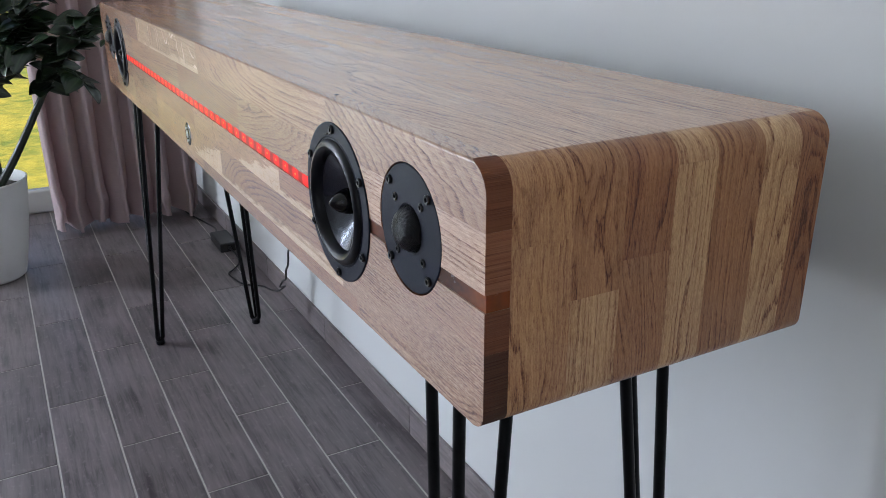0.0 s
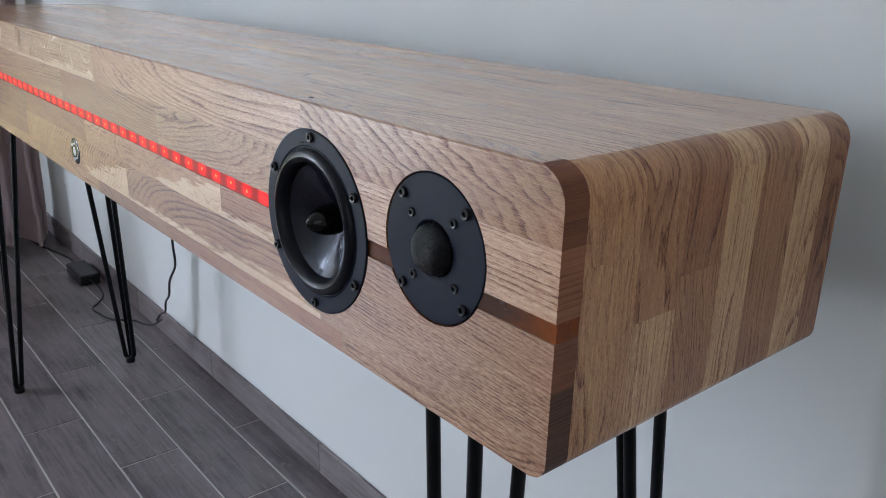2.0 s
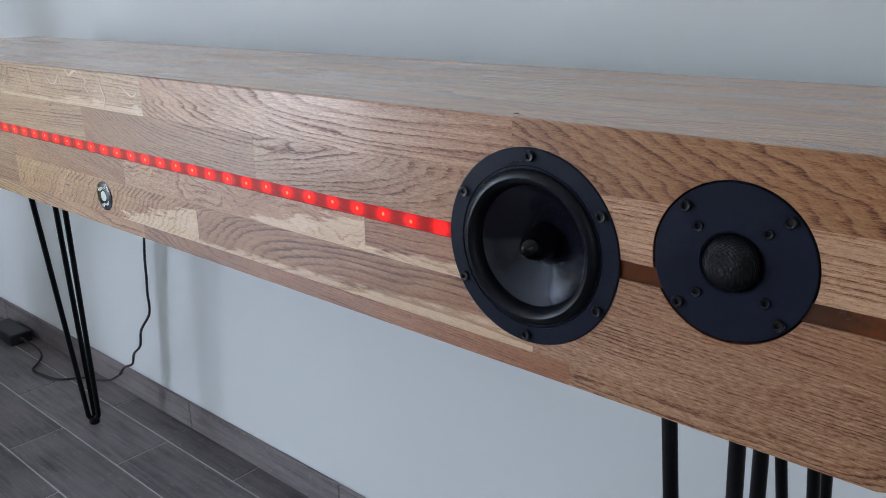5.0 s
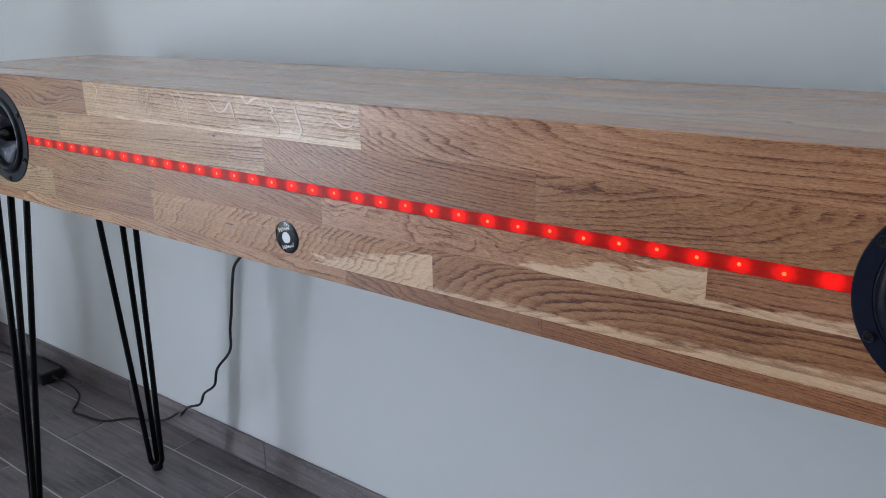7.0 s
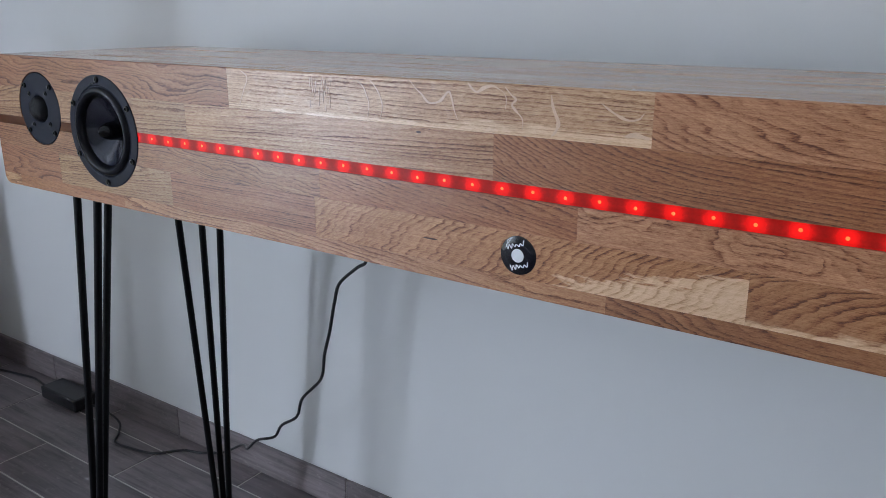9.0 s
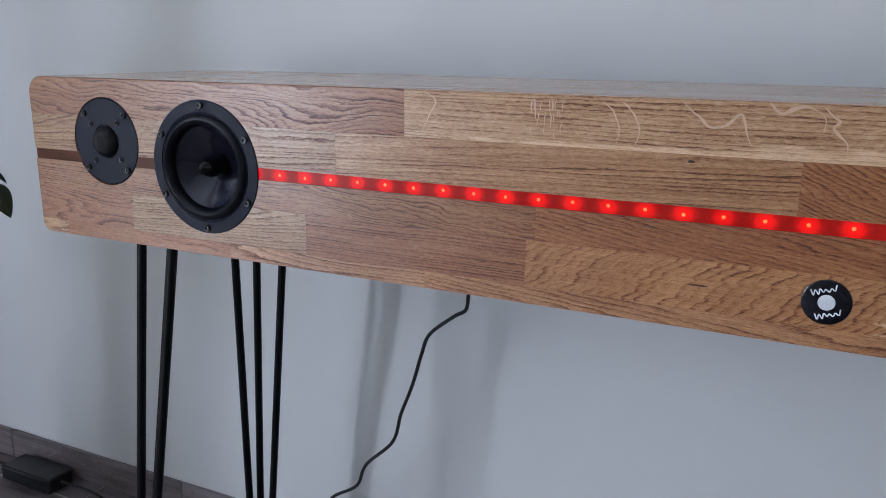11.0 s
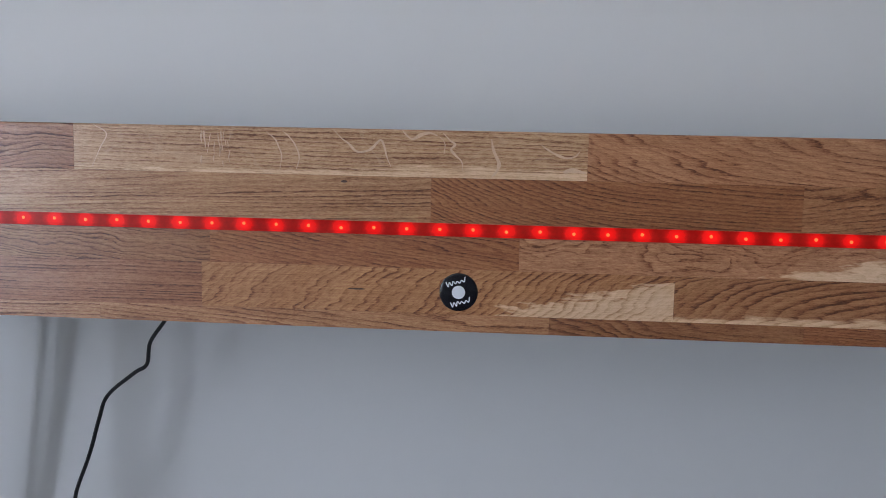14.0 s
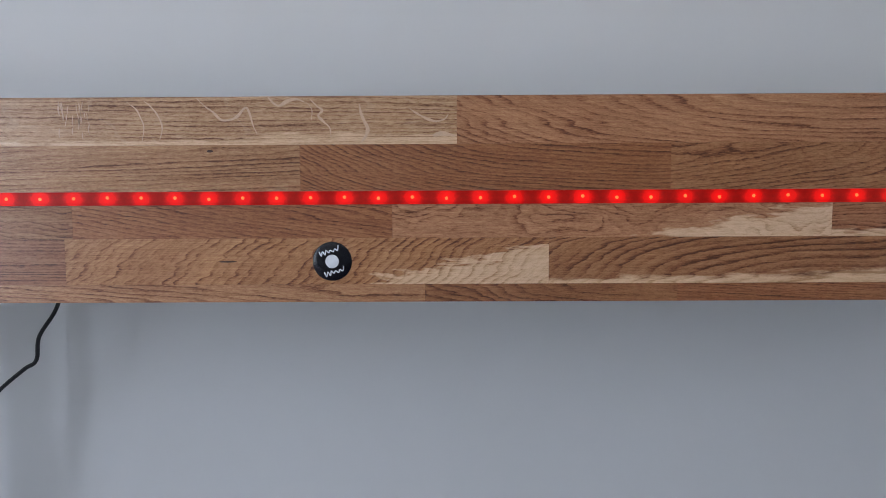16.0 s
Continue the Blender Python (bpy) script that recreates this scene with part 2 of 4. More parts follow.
def tile_material(name, base, dark):
    """Wood-look porcelain, streaked along the tile."""
    m, _, _, bsdf = material(name)
    k = Nodes(m)
    co = k.n.new("ShaderNodeTexCoord").outputs["Object"]
    rnd = k.n.new("ShaderNodeObjectInfo").outputs["Random"]
    x, y, z = k.split(co)
    off = k.math("MULTIPLY", rnd, 57.0)
    zy = k.math("ADD", y, z)
    streak = k.noise(k.xyz(k.math("MULTIPLY", x, 5.0), k.math("MULTIPLY", zy, 75.0), off), 1.0, 5.0, 0.68, 0.4)
    saw = k.noise(k.xyz(k.math("MULTIPLY", x, 60.0), k.math("MULTIPLY", zy, 90.0), off), 1.0, 3.0, 0.6)
    patch = k.noise(k.xyz(k.math("MULTIPLY", x, 7.0), k.math("MULTIPLY", zy, 11.0), off), 1.0, 3.0, 0.5)
    f = k.ramp(k.math("ADD", k.math("MULTIPLY", streak, 0.7), k.math("MULTIPLY", patch, 0.35)), [(0.36, dark), (0.52, base), (0.70, tuple(c * 1.45 for c in base))])
    each = k.math("ADD", 0.86, k.math("MULTIPLY", rnd, 0.28))
    f = k.mix(1.0, f, k.xyz(each, each, each), "MULTIPLY")
    f = k.mix(k.math("MULTIPLY", k.ramp(saw, [(0.58, 0.0), (0.70, 1.0)]), 0.42), f, col(*(c * 1.9 for c in base)))
    k.put(bsdf.inputs["Base Color"], f)
    k.put(bsdf.inputs["Roughness"], k.math("ADD", 0.24, k.math("MULTIPLY", streak, 0.22)))
    k.put(bsdf.inputs["Normal"], k.bump(k.math("ADD", streak, k.math("MULTIPLY", saw, 0.4)), 0.25, 0.0015))
    return m


def wall_paint(name, color):
    m, _, _, bsdf = material(name)
    k = Nodes(m)
    co = k.n.new("ShaderNodeTexCoord").outputs["Object"]
    roller, broad = k.noise(co, 260.0, 3.0, 0.6), k.noise(co, 1.3, 3.0, 0.5)
    f = k.math("ADD", 0.975, k.math("MULTIPLY", broad, 0.05))
    k.put(bsdf.inputs["Base Color"], k.mix(1.0, col(*color), k.xyz(f, f, f), "MULTIPLY"))
    bsdf.inputs["Roughness"].default_value = 0.75
    k.put(bsdf.inputs["Normal"], k.bump(roller, 0.12, 0.001))
    return m


def cloth(name, color):
    m, _, _, bsdf = material(name)
    k = Nodes(m)
    co = k.n.new("ShaderNodeTexCoord").outputs["Object"]
    x, y, z = k.split(co)
    weave = k.math("MULTIPLY", k.math("SINE", k.math("MULTIPLY", k.math("ADD", x, y), 2600.0)), k.math("SINE", k.math("MULTIPLY", z, 2600.0)))
    slub = k.noise(k.xyz(k.math("MULTIPLY", y, 40.0), k.math("MULTIPLY", x, 40.0), k.math("MULTIPLY", z, 300.0)), 1.0, 3.0)
    f = k.math("ADD", 0.84, k.math("ADD", k.math("MULTIPLY", slub, 0.3), k.math("MULTIPLY", weave, 0.03)))
    k.put(bsdf.inputs["Base Color"], k.mix(1.0, col(*color), k.xyz(f, f, f), "MULTIPLY"))
    bsdf.inputs["Roughness"].default_value = 0.85
    bsdf.inputs["Sheen Weight"].default_value = 0.25
    k.put(bsdf.inputs["Normal"], k.bump(slub, 0.25, 0.001))
    # thin cloth lets some of the daylight behind it through
    glow = k.n.new("ShaderNodeBsdfTranslucent")
    glow.inputs["Color"].default_value = col(*color)
    both = k.n.new("ShaderNodeMixShader")
    both.inputs[0].default_value = 0.30
    k.l.new(bsdf.outputs[0], both.inputs[1]), k.l.new(glow.outputs[0], both.inputs[2])
    k.l.new(both.outputs[0], k.n["Material Output"].inputs["Surface"])
    return m


def glowing(name, color, strength):
    m, _, _, bsdf = material(name)
    bsdf.inputs["Base Color"].default_value = col(*color)
    bsdf.inputs["Emission Color"].default_value = col(*color)
    bsdf.inputs["Emission Strength"].default_value = strength
    return m


def mesh_dome(name):
    """Fine black wire mesh over a tweeter dome."""
    m, _, _, bsdf = material(name)
    k = Nodes(m)
    x, y, z = k.split(k.n.new("ShaderNodeTexCoord").outputs["Object"])
    p = k.math("MULTIPLY", k.math("SINE", k.math("MULTIPLY", k.math("ADD", x, z), 4200.0)), k.math("SINE", k.math("MULTIPLY", k.math("SUBTRACT", x, z), 4200.0)))
    holes = k.ramp(p, [(0.05, 1.0), (0.35, 0.25)])
    k.put(bsdf.inputs["Base Color"], k.mix(1.0, col(0.005, 0.0055, 0.008), holes, "MULTIPLY"))
    bsdf.inputs["Roughness"].default_value, bsdf.inputs["Specular IOR Level"].default_value = 0.30, 0.3
    k.put(bsdf.inputs["Normal"], k.bump(p, 0.45, 0.0005))
    return m


def leaf_material(name):
    m, _, _, bsdf = material(name)
    k = Nodes(m)
    co = k.n.new("ShaderNodeTexCoord").outputs["Object"]
    rnd = k.n.new("ShaderNodeObjectInfo").outputs["Random"]
    x, y, z = k.split(co)
    vein = k.ramp(k.math("ABSOLUTE", y), [(0.0, 1.0), (0.0016, 0.0)])
    mott = k.noise(co, 60.0, 4.0)
    c = k.ramp(k.math("ADD", k.math("MULTIPLY", mott, 0.5), k.math("MULTIPLY", rnd, 0.5)), [(0.2, (0.004, 0.012, 0.005)), (0.8, (0.014, 0.034, 0.011))])
    c = k.mix(k.math("MULTIPLY", vein, 0.5), c, col(0.035, 0.07, 0.025))
    k.put(bsdf.inputs["Base Color"], c)
    bsdf.inputs["Roughness"].default_value = 0.34
    k.put(bsdf.inputs["Normal"], k.bump(mott, 0.15, 0.002))
    return m


OAK, OAK_END, OAK_TOP = oak("lacquered_oak"), oak("oak_end_grain", True), oak("oiled_oak_top", top=True)
KNOT = plain("dark_knot", (0.06, 0.022, 0.010), 0.5, 0.4, 500)
BLACK_STEEL = plain("black_powder_coat", (0.003, 0.003, 0.004), 0.42, 0.2, 300, spec=0.2, bump=0.08, bump_scale=900)
BLACK_RUBBER = plain("black_rubber", (0.006, 0.0065, 0.010), 0.30, 0.15, 120, spec=0.20)
FLANGE = plain("satin_black_flange", (0.0090, 0.0112, 0.0215), 0.46, 0.1, 200, bump=0.05, bump_scale=1500, spec=0.11)
CONE = plain("black_polished_cone", (0.0055, 0.0050, 0.0095), 0.20, 0.25, 60, spec=0.58, rough_vary=0.04)
# turned in rings, so that it shines in a fan from the middle outwards
_k = Nodes(CONE)
_t = _k.n.new("ShaderNodeTangent")
_t.direction_type, _t.axis = "RADIAL", "Y"
_k.put(_k.n["Principled BSDF"].inputs["Tangent"], _t.outputs[0])
_k.n["Principled BSDF"].inputs["Specular Tint"].default_value = col(0.80, 0.85, 1.0)
_k.n["Principled BSDF"].inputs["Anisotropic"].default_value, _k.n["Principled BSDF"].inputs["Anisotropic Rotation"].default_value = 0.20, 0.25
PLUG = plain("gloss_black_plug", (0.003, 0.003, 0.004), 0.10, 0.1, 80, spec=0.35)
SCREW = plain("black_oxide_screw", (0.006, 0.0065, 0.009), 0.30, 0.2, 300, metallic=0.1)
HOLE = plain("screw_socket", (0.003, 0.003, 0.003), 0.8)
DOME = mesh_dome("wire_mesh")
RESIN = plain("amber_brown_resin", (0.10, 0.029, 0.012), 0.30, 0.45, 70, spec=0.12, stretch=(0.5, 1, 1))
_r = RESIN.node_tree.nodes["Principled BSDF"]
_r.inputs["Subsurface Weight"].default_value, _r.inputs["Subsurface Radius"].default_value, _r.inputs["Subsurface Scale"].default_value = 0.5, (1.0, 0.3, 0.1), 0.02


def end_lit_resin(name):
    """The same resin, coloured amber towards the end of the case to stand in for light scattering there."""
    m = plain(name, (0.3, 0.1, 0.03), 0.26, 0.5, 90, spec=0.2)
    k = Nodes(m)
    bsdf = k.n["Principled BSDF"]
    co = k.n.new("ShaderNodeTexCoord").outputs["Object"]
    x, y, z = k.split(co)
    murk = k.noise(co, 110.0, 4.0, 0.6)
    end_light = k.ramp(k.math("ADD", k.math("MULTIPLY", x, 14.0), k.math("ADD", 0.62, k.math("MULTIPLY", k.math("SUBTRACT", murk, 0.5), 0.9))), [(0.0, 0.0), (0.8, 1.0)])
    k.put(bsdf.inputs["Base Color"], k.mix(end_light, col(0.075, 0.031, 0.018), col(0.25, 0.062, 0.018)))
    bsdf.inputs["Subsurface Weight"].default_value, bsdf.inputs["Subsurface Radius"].default_value, bsdf.inputs["Subsurface Scale"].default_value = 0.5, (1.0, 0.3, 0.1), 0.015
    return m


RESIN_AMBER = end_lit_resin("end_lit_amber_resin")


def meadow(name):
    """Grass in green and yellow drifts, lightened in colour to stand in for strong sun."""
    m, _, _, bsdf = material(name)
    k = Nodes(m)
    co = k.n.new("ShaderNodeTexCoord").outputs["Object"]
    drift, tuft = k.noise(co, 0.6, 4.0, 0.6), k.noise(co, 9.0, 4.0, 0.65)
    c = k.mix(k.ramp(k.math("ADD", k.math("MULTIPLY", drift, 0.6), k.math("MULTIPLY", tuft, 0.4)), [(0.40, 0.0), (0.56, 1.0)]), col(0.20, 0.29, 0.05), col(0.66, 0.56, 0.08))
    k.put(bsdf.inputs["Base Color"], c)
    bsdf.inputs["Roughness"].default_value = 0.9
    k.put(bsdf.inputs["Normal"], k.bump(tuft, 0.6, 0.05))
    return m


def lit_resin(name, pitch, phase, middle):
    """The same resin where diodes shine through it from behind."""
    m = plain(name, (0.06, 0.008, 0.005), 0.36, 0.45, 70, spec=0.14, stretch=(0.5, 1, 1))
    k = Nodes(m)
    bsdf = k.n["Principled BSDF"]
    co = k.n.new("ShaderNodeTexCoord").outputs["Object"]
    x, y, z = k.split(co)
    cell = k.math("DIVIDE", k.math("SUBTRACT", x, phase), pitch)
    near = k.math("MULTIPLY", k.math("SUBTRACT", k.math("FRACT", k.math("ADD", cell, 0.5)), 0.5), pitch)
    each = k.noise(k.xyz(k.math("FLOOR", k.math("ADD", cell, 0.5)), 0.0, 0.0), 3.7, 0.0)
    rise = k.math("SUBTRACT", z, middle)
    spot = k.math("POWER", 2.718, k.math("ADD", k.math("MULTIPLY", k.math("MULTIPLY", near, near), -17000.0), k.math("MULTIPLY", k.math("MULTIPLY", rise, rise), -22000.0)))
    murk = k.noise(co, 240.0, 3.0, 0.6)
    glow = k.math("ADD", 0.34, k.math("MULTIPLY", spot, k.math("ADD", 0.8, k.math("MULTIPLY", each, 1.5))))
    k.put(bsdf.inputs["Emission Strength"], k.math("MULTIPLY", glow, k.math("ADD", 0.6, k.math("MULTIPLY", murk, 0.8))))
    bsdf.inputs["Emission Color"].default_value = col(1.0, 0.005, 0.003)
    return m


RESIN_LIT = lit_resin("red_lit_resin", 0.0335, -0.858, 0.8578)
LED_ON = glowing("lit_red_diode", (1.0, 0.11, 0.02), 2.6)
BADGE = plain("black_badge", (0.006, 0.006, 0.010), 0.16, 0.1, 100)
BADGE_WHITE = plain("badge_white", (0.72, 0.73, 0.75), 0.3, 0.05, 100)
WALL = wall_paint("pale_wall_paint", (0.70, 0.70, 0.69))
# darker paint on the unseen walls, to cut the light they bounce
WALL_ROOM = wall_paint("greige_low_bounce_paint", (0.42, 0.40, 0.37))
CEILING = wall_paint("white_ceiling_paint", (0.80, 0.80, 0.79))
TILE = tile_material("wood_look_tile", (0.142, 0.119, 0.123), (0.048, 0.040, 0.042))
# the floor tile again, colours brightened for the light on its upright face
TILE_LIT = tile_material("wood_look_tile_lit", (0.180, 0.150, 0.152), (0.085, 0.070, 0.072))
GROUT = plain("pale_grout", (0.48, 0.45, 0.42), 0.85, 0.1, 90)
CURTAIN = cloth("dusty_pink_cloth", (0.62, 0.485, 0.485))
FRAME_WHITE = plain("white_window_frame", (0.80, 0.80, 0.80), 0.35, 0.03, 30)
CERAMIC = plain("white_planter", (0.72, 0.72, 0.71), 0.38, 0.05, 20)
SOIL = plain("dark_soil", (0.03, 0.022, 0.016), 0.95, 0.5, 120, bump=0.8, bump_scale=150)
STEM = plain("green_stem", (0.014, 0.024, 0.011), 0.45, 0.3, 60)
LEAF = leaf_material("dark_glossy_leaf")
PLASTIC = plain("black_plastic", (0.014, 0.014, 0.016), 0.4, 0.15, 100, bump=0.06, bump_scale=1200)
LAWN = meadow("sunlit_meadow")
GLASS, _, _, _g = material("window_glass")
_g.inputs["Transmission Weight"].default_value, _g.inputs["Roughness"].default_value, _g.inputs["IOR"].default_value = 1.0, 0.0, 1.02


# ---- builders ----
def part(name, bm, mat, parent=None, label="", smooth=False, mats=()):
    """Links a bmesh as one mesh object, under a thing or a part where one is given."""
    if smooth:
        for f in bm.faces:
            f.smooth = True
        for e in bm.edges:
            if len(e.link_faces) == 2 and e.calc_face_angle(0.0) > radians(33):
                e.smooth = False
    me = bpy.data.meshes.new(name)
    bm.to_mesh(me)
    bm.free()
    for mt in (mat, *mats):
        me.materials.append(mt)
    ob = new(name, me)
    ob.parent = parent
    if label:
        ob["label"] = label
    return ob


def thing(name, label, category, group="", at=(0, 0, 0)):
    ob = new(name)
    ob.location = at
    ob.empty_display_size = 0.05
    return tagged(ob, label, category, group)


def box(bm, x0, x1, y0, y1, z0, z1, bevel=0.0, segments=1):
    made = bmesh.ops.create_cube(bm, size=1.0, matrix=Matrix.Translation(((x0 + x1) / 2, (y0 + y1) / 2, (z0 + z1) / 2)) @ Matrix.Diagonal((x1 - x0, y1 - y0, z1 - z0, 1)))
    if bevel:
        edges = list({e for v in made["verts"] for e in v.link_edges})
        bmesh.ops.bevel(bm, geom=edges, offset=bevel, segments=segments, affect="EDGES", profile=0.5)
    return bm


def lathe(bm, profile, centre, axis="y", n=48):
    """Turns a profile of (radius, along) pairs round an axis through centre."""
    rings = []
    for r, a in profile:
        ring = []
        for i in range(n if r > 1e-6 else 1):
            t = math.tau * i / n
            c, s = r * math.cos(t), r * math.sin(t)
            p = (c, a, s) if axis == "y" else (c, s, a)
            ring.append(bm.verts.new(Vector(centre) + Vector(p)))
        rings.append(ring)
    for a, b in zip(rings, rings[1:]):
        for i in range(n):
            j = (i + 1) % n
            if len(a) == 1 and len(b) == 1:
                continue
            if len(a) == 1:
                bm.faces.new((a[0], b[i], b[j]))
            elif len(b) == 1:
                bm.faces.new((a[i], a[j], b[0]))
            else:
                bm.faces.new((a[i], a[j], b[j], b[i]))
    bmesh.ops.recalc_face_normals(bm, faces=bm.faces)
    return bm


def spline(points, per=6):
    """A smooth line through the points (Catmull-Rom)."""
    p = [Vector(q) for q in points]
    p = [2 * p[0] - p[1], *p, 2 * p[-1] - p[-2]]
    out = []
    for i in range(1, len(p) - 2):
        for k in range(per):
            t = k / per
            a, b, c, d = p[i - 1], p[i], p[i + 1], p[i + 2]
            out.append(0.5 * (2 * b + (c - a) * t + (2 * a - 5 * b + 4 * c - d) * t * t + (3 * b - a - 3 * c + d) * t ** 3))
    return [*out, p[-2]]


def tube(bm, path, radius, n=10, end_radius=None):
    """A round bar along a line of points."""
    path = [Vector(q) for q in path]
    rings, side = [], None
    for i, q in enumerate(path):
        d = (path[min(i + 1, len(path) - 1)] - path[max(i - 1, 0)]).normalized()
        if side is None:
            side = d.orthogonal().normalized()
        side = (side - d * side.dot(d)).normalized()
        up = d.cross(side)
        f = i / max(1, len(path) - 1)
        r = radius if end_radius is None else radius + (end_radius - radius) * f
        rings.append([bm.verts.new(q + r * (math.cos(math.tau * k / n) * side + math.sin(math.tau * k / n) * up)) for k in range(n)])
    for a, b in zip(rings, rings[1:]):
        for k in range(n):
            bm.faces.new((a[k], a[(k + 1) % n], b[(k + 1) % n], b[k]))
    bm.faces.new(rings[0][::-1]), bm.faces.new(rings[-1])
    bmesh.ops.recalc_face_normals(bm, faces=bm.faces)
    return bm


# ---- the room ----
WEST, EAST, SOUTH, NORTH, HIGH = -3.30, 1.60, -4.40, 0.457, 2.60
DOOR = (-4.10, 0.30, 0.0, 2.30)          # glazed door in the west wall: y0, y1, z0, z1
ADDED_WINDOW = (-2.60, -0.90, 0.85, 2.15)  # unseen window added in the east wall: y0, y1, z0, z1
BASE_Y = 0.447


def wall(name, boxes, label, paint=WALL):
    bm = bmesh.new()
    for b in boxes:
        box(bm, *b)
    return tagged(part(name, bm, paint), label, "wall", kind="structure")


wall("wall_north", [(WEST - 0.25, EAST + 0.25, NORTH, NORTH + 0.25, -0.1, HIGH)], "pale grey painted plaster wall behind the console")
wall("wall_east", [(EAST, EAST + 0.25, SOUTH, ADDED_WINDOW[0], -0.1, HIGH), (EAST, EAST + 0.25, ADDED_WINDOW[1], NORTH, -0.1, HIGH), (EAST, EAST + 0.25, ADDED_WINDOW[0], ADDED_WINDOW[1], -0.1, ADDED_WINDOW[2]), (EAST, EAST + 0.25, ADDED_WINDOW[0], ADDED_WINDOW[1], ADDED_WINDOW[3], HIGH)], "unseen greige wall with an added window, dark to cut bounced light", WALL_ROOM)
wall("wall_west", [(WEST - 0.25, WEST, SOUTH, DOOR[0], -0.1, HIGH), (WEST - 0.25, WEST, DOOR[1], NORTH, -0.1, HIGH), (WEST - 0.25, WEST, DOOR[0], DOOR[1], DOOR[3], HIGH)], "pale painted wall with a glazed garden door")
wall("wall_south", [(WEST - 0.25, EAST + 0.25, SOUTH - 0.25, SOUTH, -0.1, HIGH)], "unseen greige wall, dark to cut bounced light", WALL_ROOM)
tagged(part("ceiling", box(bmesh.new(), WEST - 0.25, EAST + 0.25, SOUTH - 0.25, NORTH + 0.25, HIGH, HIGH + 0.2), CEILING), "white painted ceiling", "ceiling", kind="structure")
floor = tagged(part("floor", box(bmesh.new(), WEST - 0.25, EAST + 0.25, SOUTH - 0.25, NORTH, -0.1, -0.0015), GROUT), "grey-brown wood-look tile floor with pale grout", "floor", kind="structure")
baseboard = tagged(part("baseboard", box(bmesh.new(), WEST, EAST, BASE_Y + 0.003, NORTH, 0.0, 0.071), GROUT), "grey-brown tile skirting along the wall", "baseboard", kind="structure")
lawn_bm = bmesh.new()
box(lawn_bm, -400, 400, -400, 400, -0.35, -0.12)
tagged(part("ground", lawn_bm, LAWN), "yellow-green meadow outside the door, coloured bright for strong sun", "ground", kind="structure")

# glazed garden door: white profiles and one large pane a leaf
door_1 = tagged(new("door_1"), "white framed glazed garden door", "door", kind="structure")
for y0, y1 in ((DOOR[0], -2.64), (-2.64, -1.17), (-1.17, DOOR[1])):
    for b in ((y0, y1, 0.0, 0.10), (y0, y1, DOOR[3] - 0.08, DOOR[3]), (y0, y0 + 0.07, 0.10, DOOR[3] - 0.08), (y1 - 0.07, y1, 0.10, DOOR[3] - 0.08)):
        part("door_frame", box(bmesh.new(), WEST - 0.10, WEST - 0.04, *b, 0.006), FRAME_WHITE, door_1)
    pane = part("pane", box(bmesh.new(), WEST - 0.075, WEST - 0.070, y0 + 0.07, y1 - 0.07, 0.10, DOOR[3] - 0.08), GLASS, door_1)
    pane.visible_shadow = False
unseen_window_1 = tagged(new("unseen_window_1"), "unseen white framed window added in the side wall for fill light", "window", kind="structure")
y0, y1, z0, z1 = ADDED_WINDOW
for b in ((y0, y1, z0, z0 + 0.06), (y0, y1, z1 - 0.06, z1), (y0, y0 + 0.06, z0 + 0.06, z1 - 0.06), (y1 - 0.06, y1, z0 + 0.06, z1 - 0.06), (-1.78, -1.72, z0 + 0.06, z1 - 0.06)):
    part("window_frame", box(bmesh.new(), EAST + 0.03, EAST + 0.09, *b, 0.006), FRAME_WHITE, unseen_window_1)


# ---- the speaker console ----
L, RT, RB, ZB, ZT, DEPTH, PANEL = 1.887, 0.023, 0.014, 0.7542, 0.957, 0.342, 0.021
XR = 0.0065  # the near end of the case; the far one stands at -L
STRIP = (0.8510, 0.8646)
console = thing("speaker_console", "oak speaker console with black drivers and red-lit strip on hairpin legs", "speaker", at=(0, 0, 0))

# stave tones: light, honey, warm, middle, grey-brown, dark brown, nut, tan
TONES = dict(l=(0.436, 0.233, 0.120), h=(0.360, 0.161, 0.071), w=(0.295, 0.119, 0.048), m=(0.352, 0.143, 0.059), g=(0.250, 0.095, 0.039), b=(0.262, 0.094, 0.035), n=(0.305, 0.146, 0.071), e=(0.302, 0.143, 0.067))
GAP = 0.00004
grain_rng = random.Random(23)


def set_grain(ob, length, **given):
    """How a stave was sawn: slant and boldness of its lines, rings to the metre, distance and lean of the heart, swirl, ray figure, sapwood."""
    g, u = dict(given), grain_rng.uniform
    ob["length"] = float(length)
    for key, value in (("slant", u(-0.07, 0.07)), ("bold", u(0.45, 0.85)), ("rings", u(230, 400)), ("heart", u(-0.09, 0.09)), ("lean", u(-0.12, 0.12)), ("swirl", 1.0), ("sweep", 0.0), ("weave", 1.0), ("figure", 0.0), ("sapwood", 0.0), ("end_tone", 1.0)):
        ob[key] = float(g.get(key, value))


def end_inset(z):
    """How far the rounded corners draw the end in at height z."""
    r, d = (RT, z - (ZT - RT)) if z > (ZB + ZT) / 2 else (RB, ZB + RB - z)
    return r - math.sqrt(max(r * r - max(d, 0.0) ** 2, 0.0))


DRIVERS = [(-0.2645, 0.858, 0.066), (-1.601, 0.859, 0.066), (-0.1088, 0.8785, 0.0543), (-1.7570, 0.8800, 0.0543)]


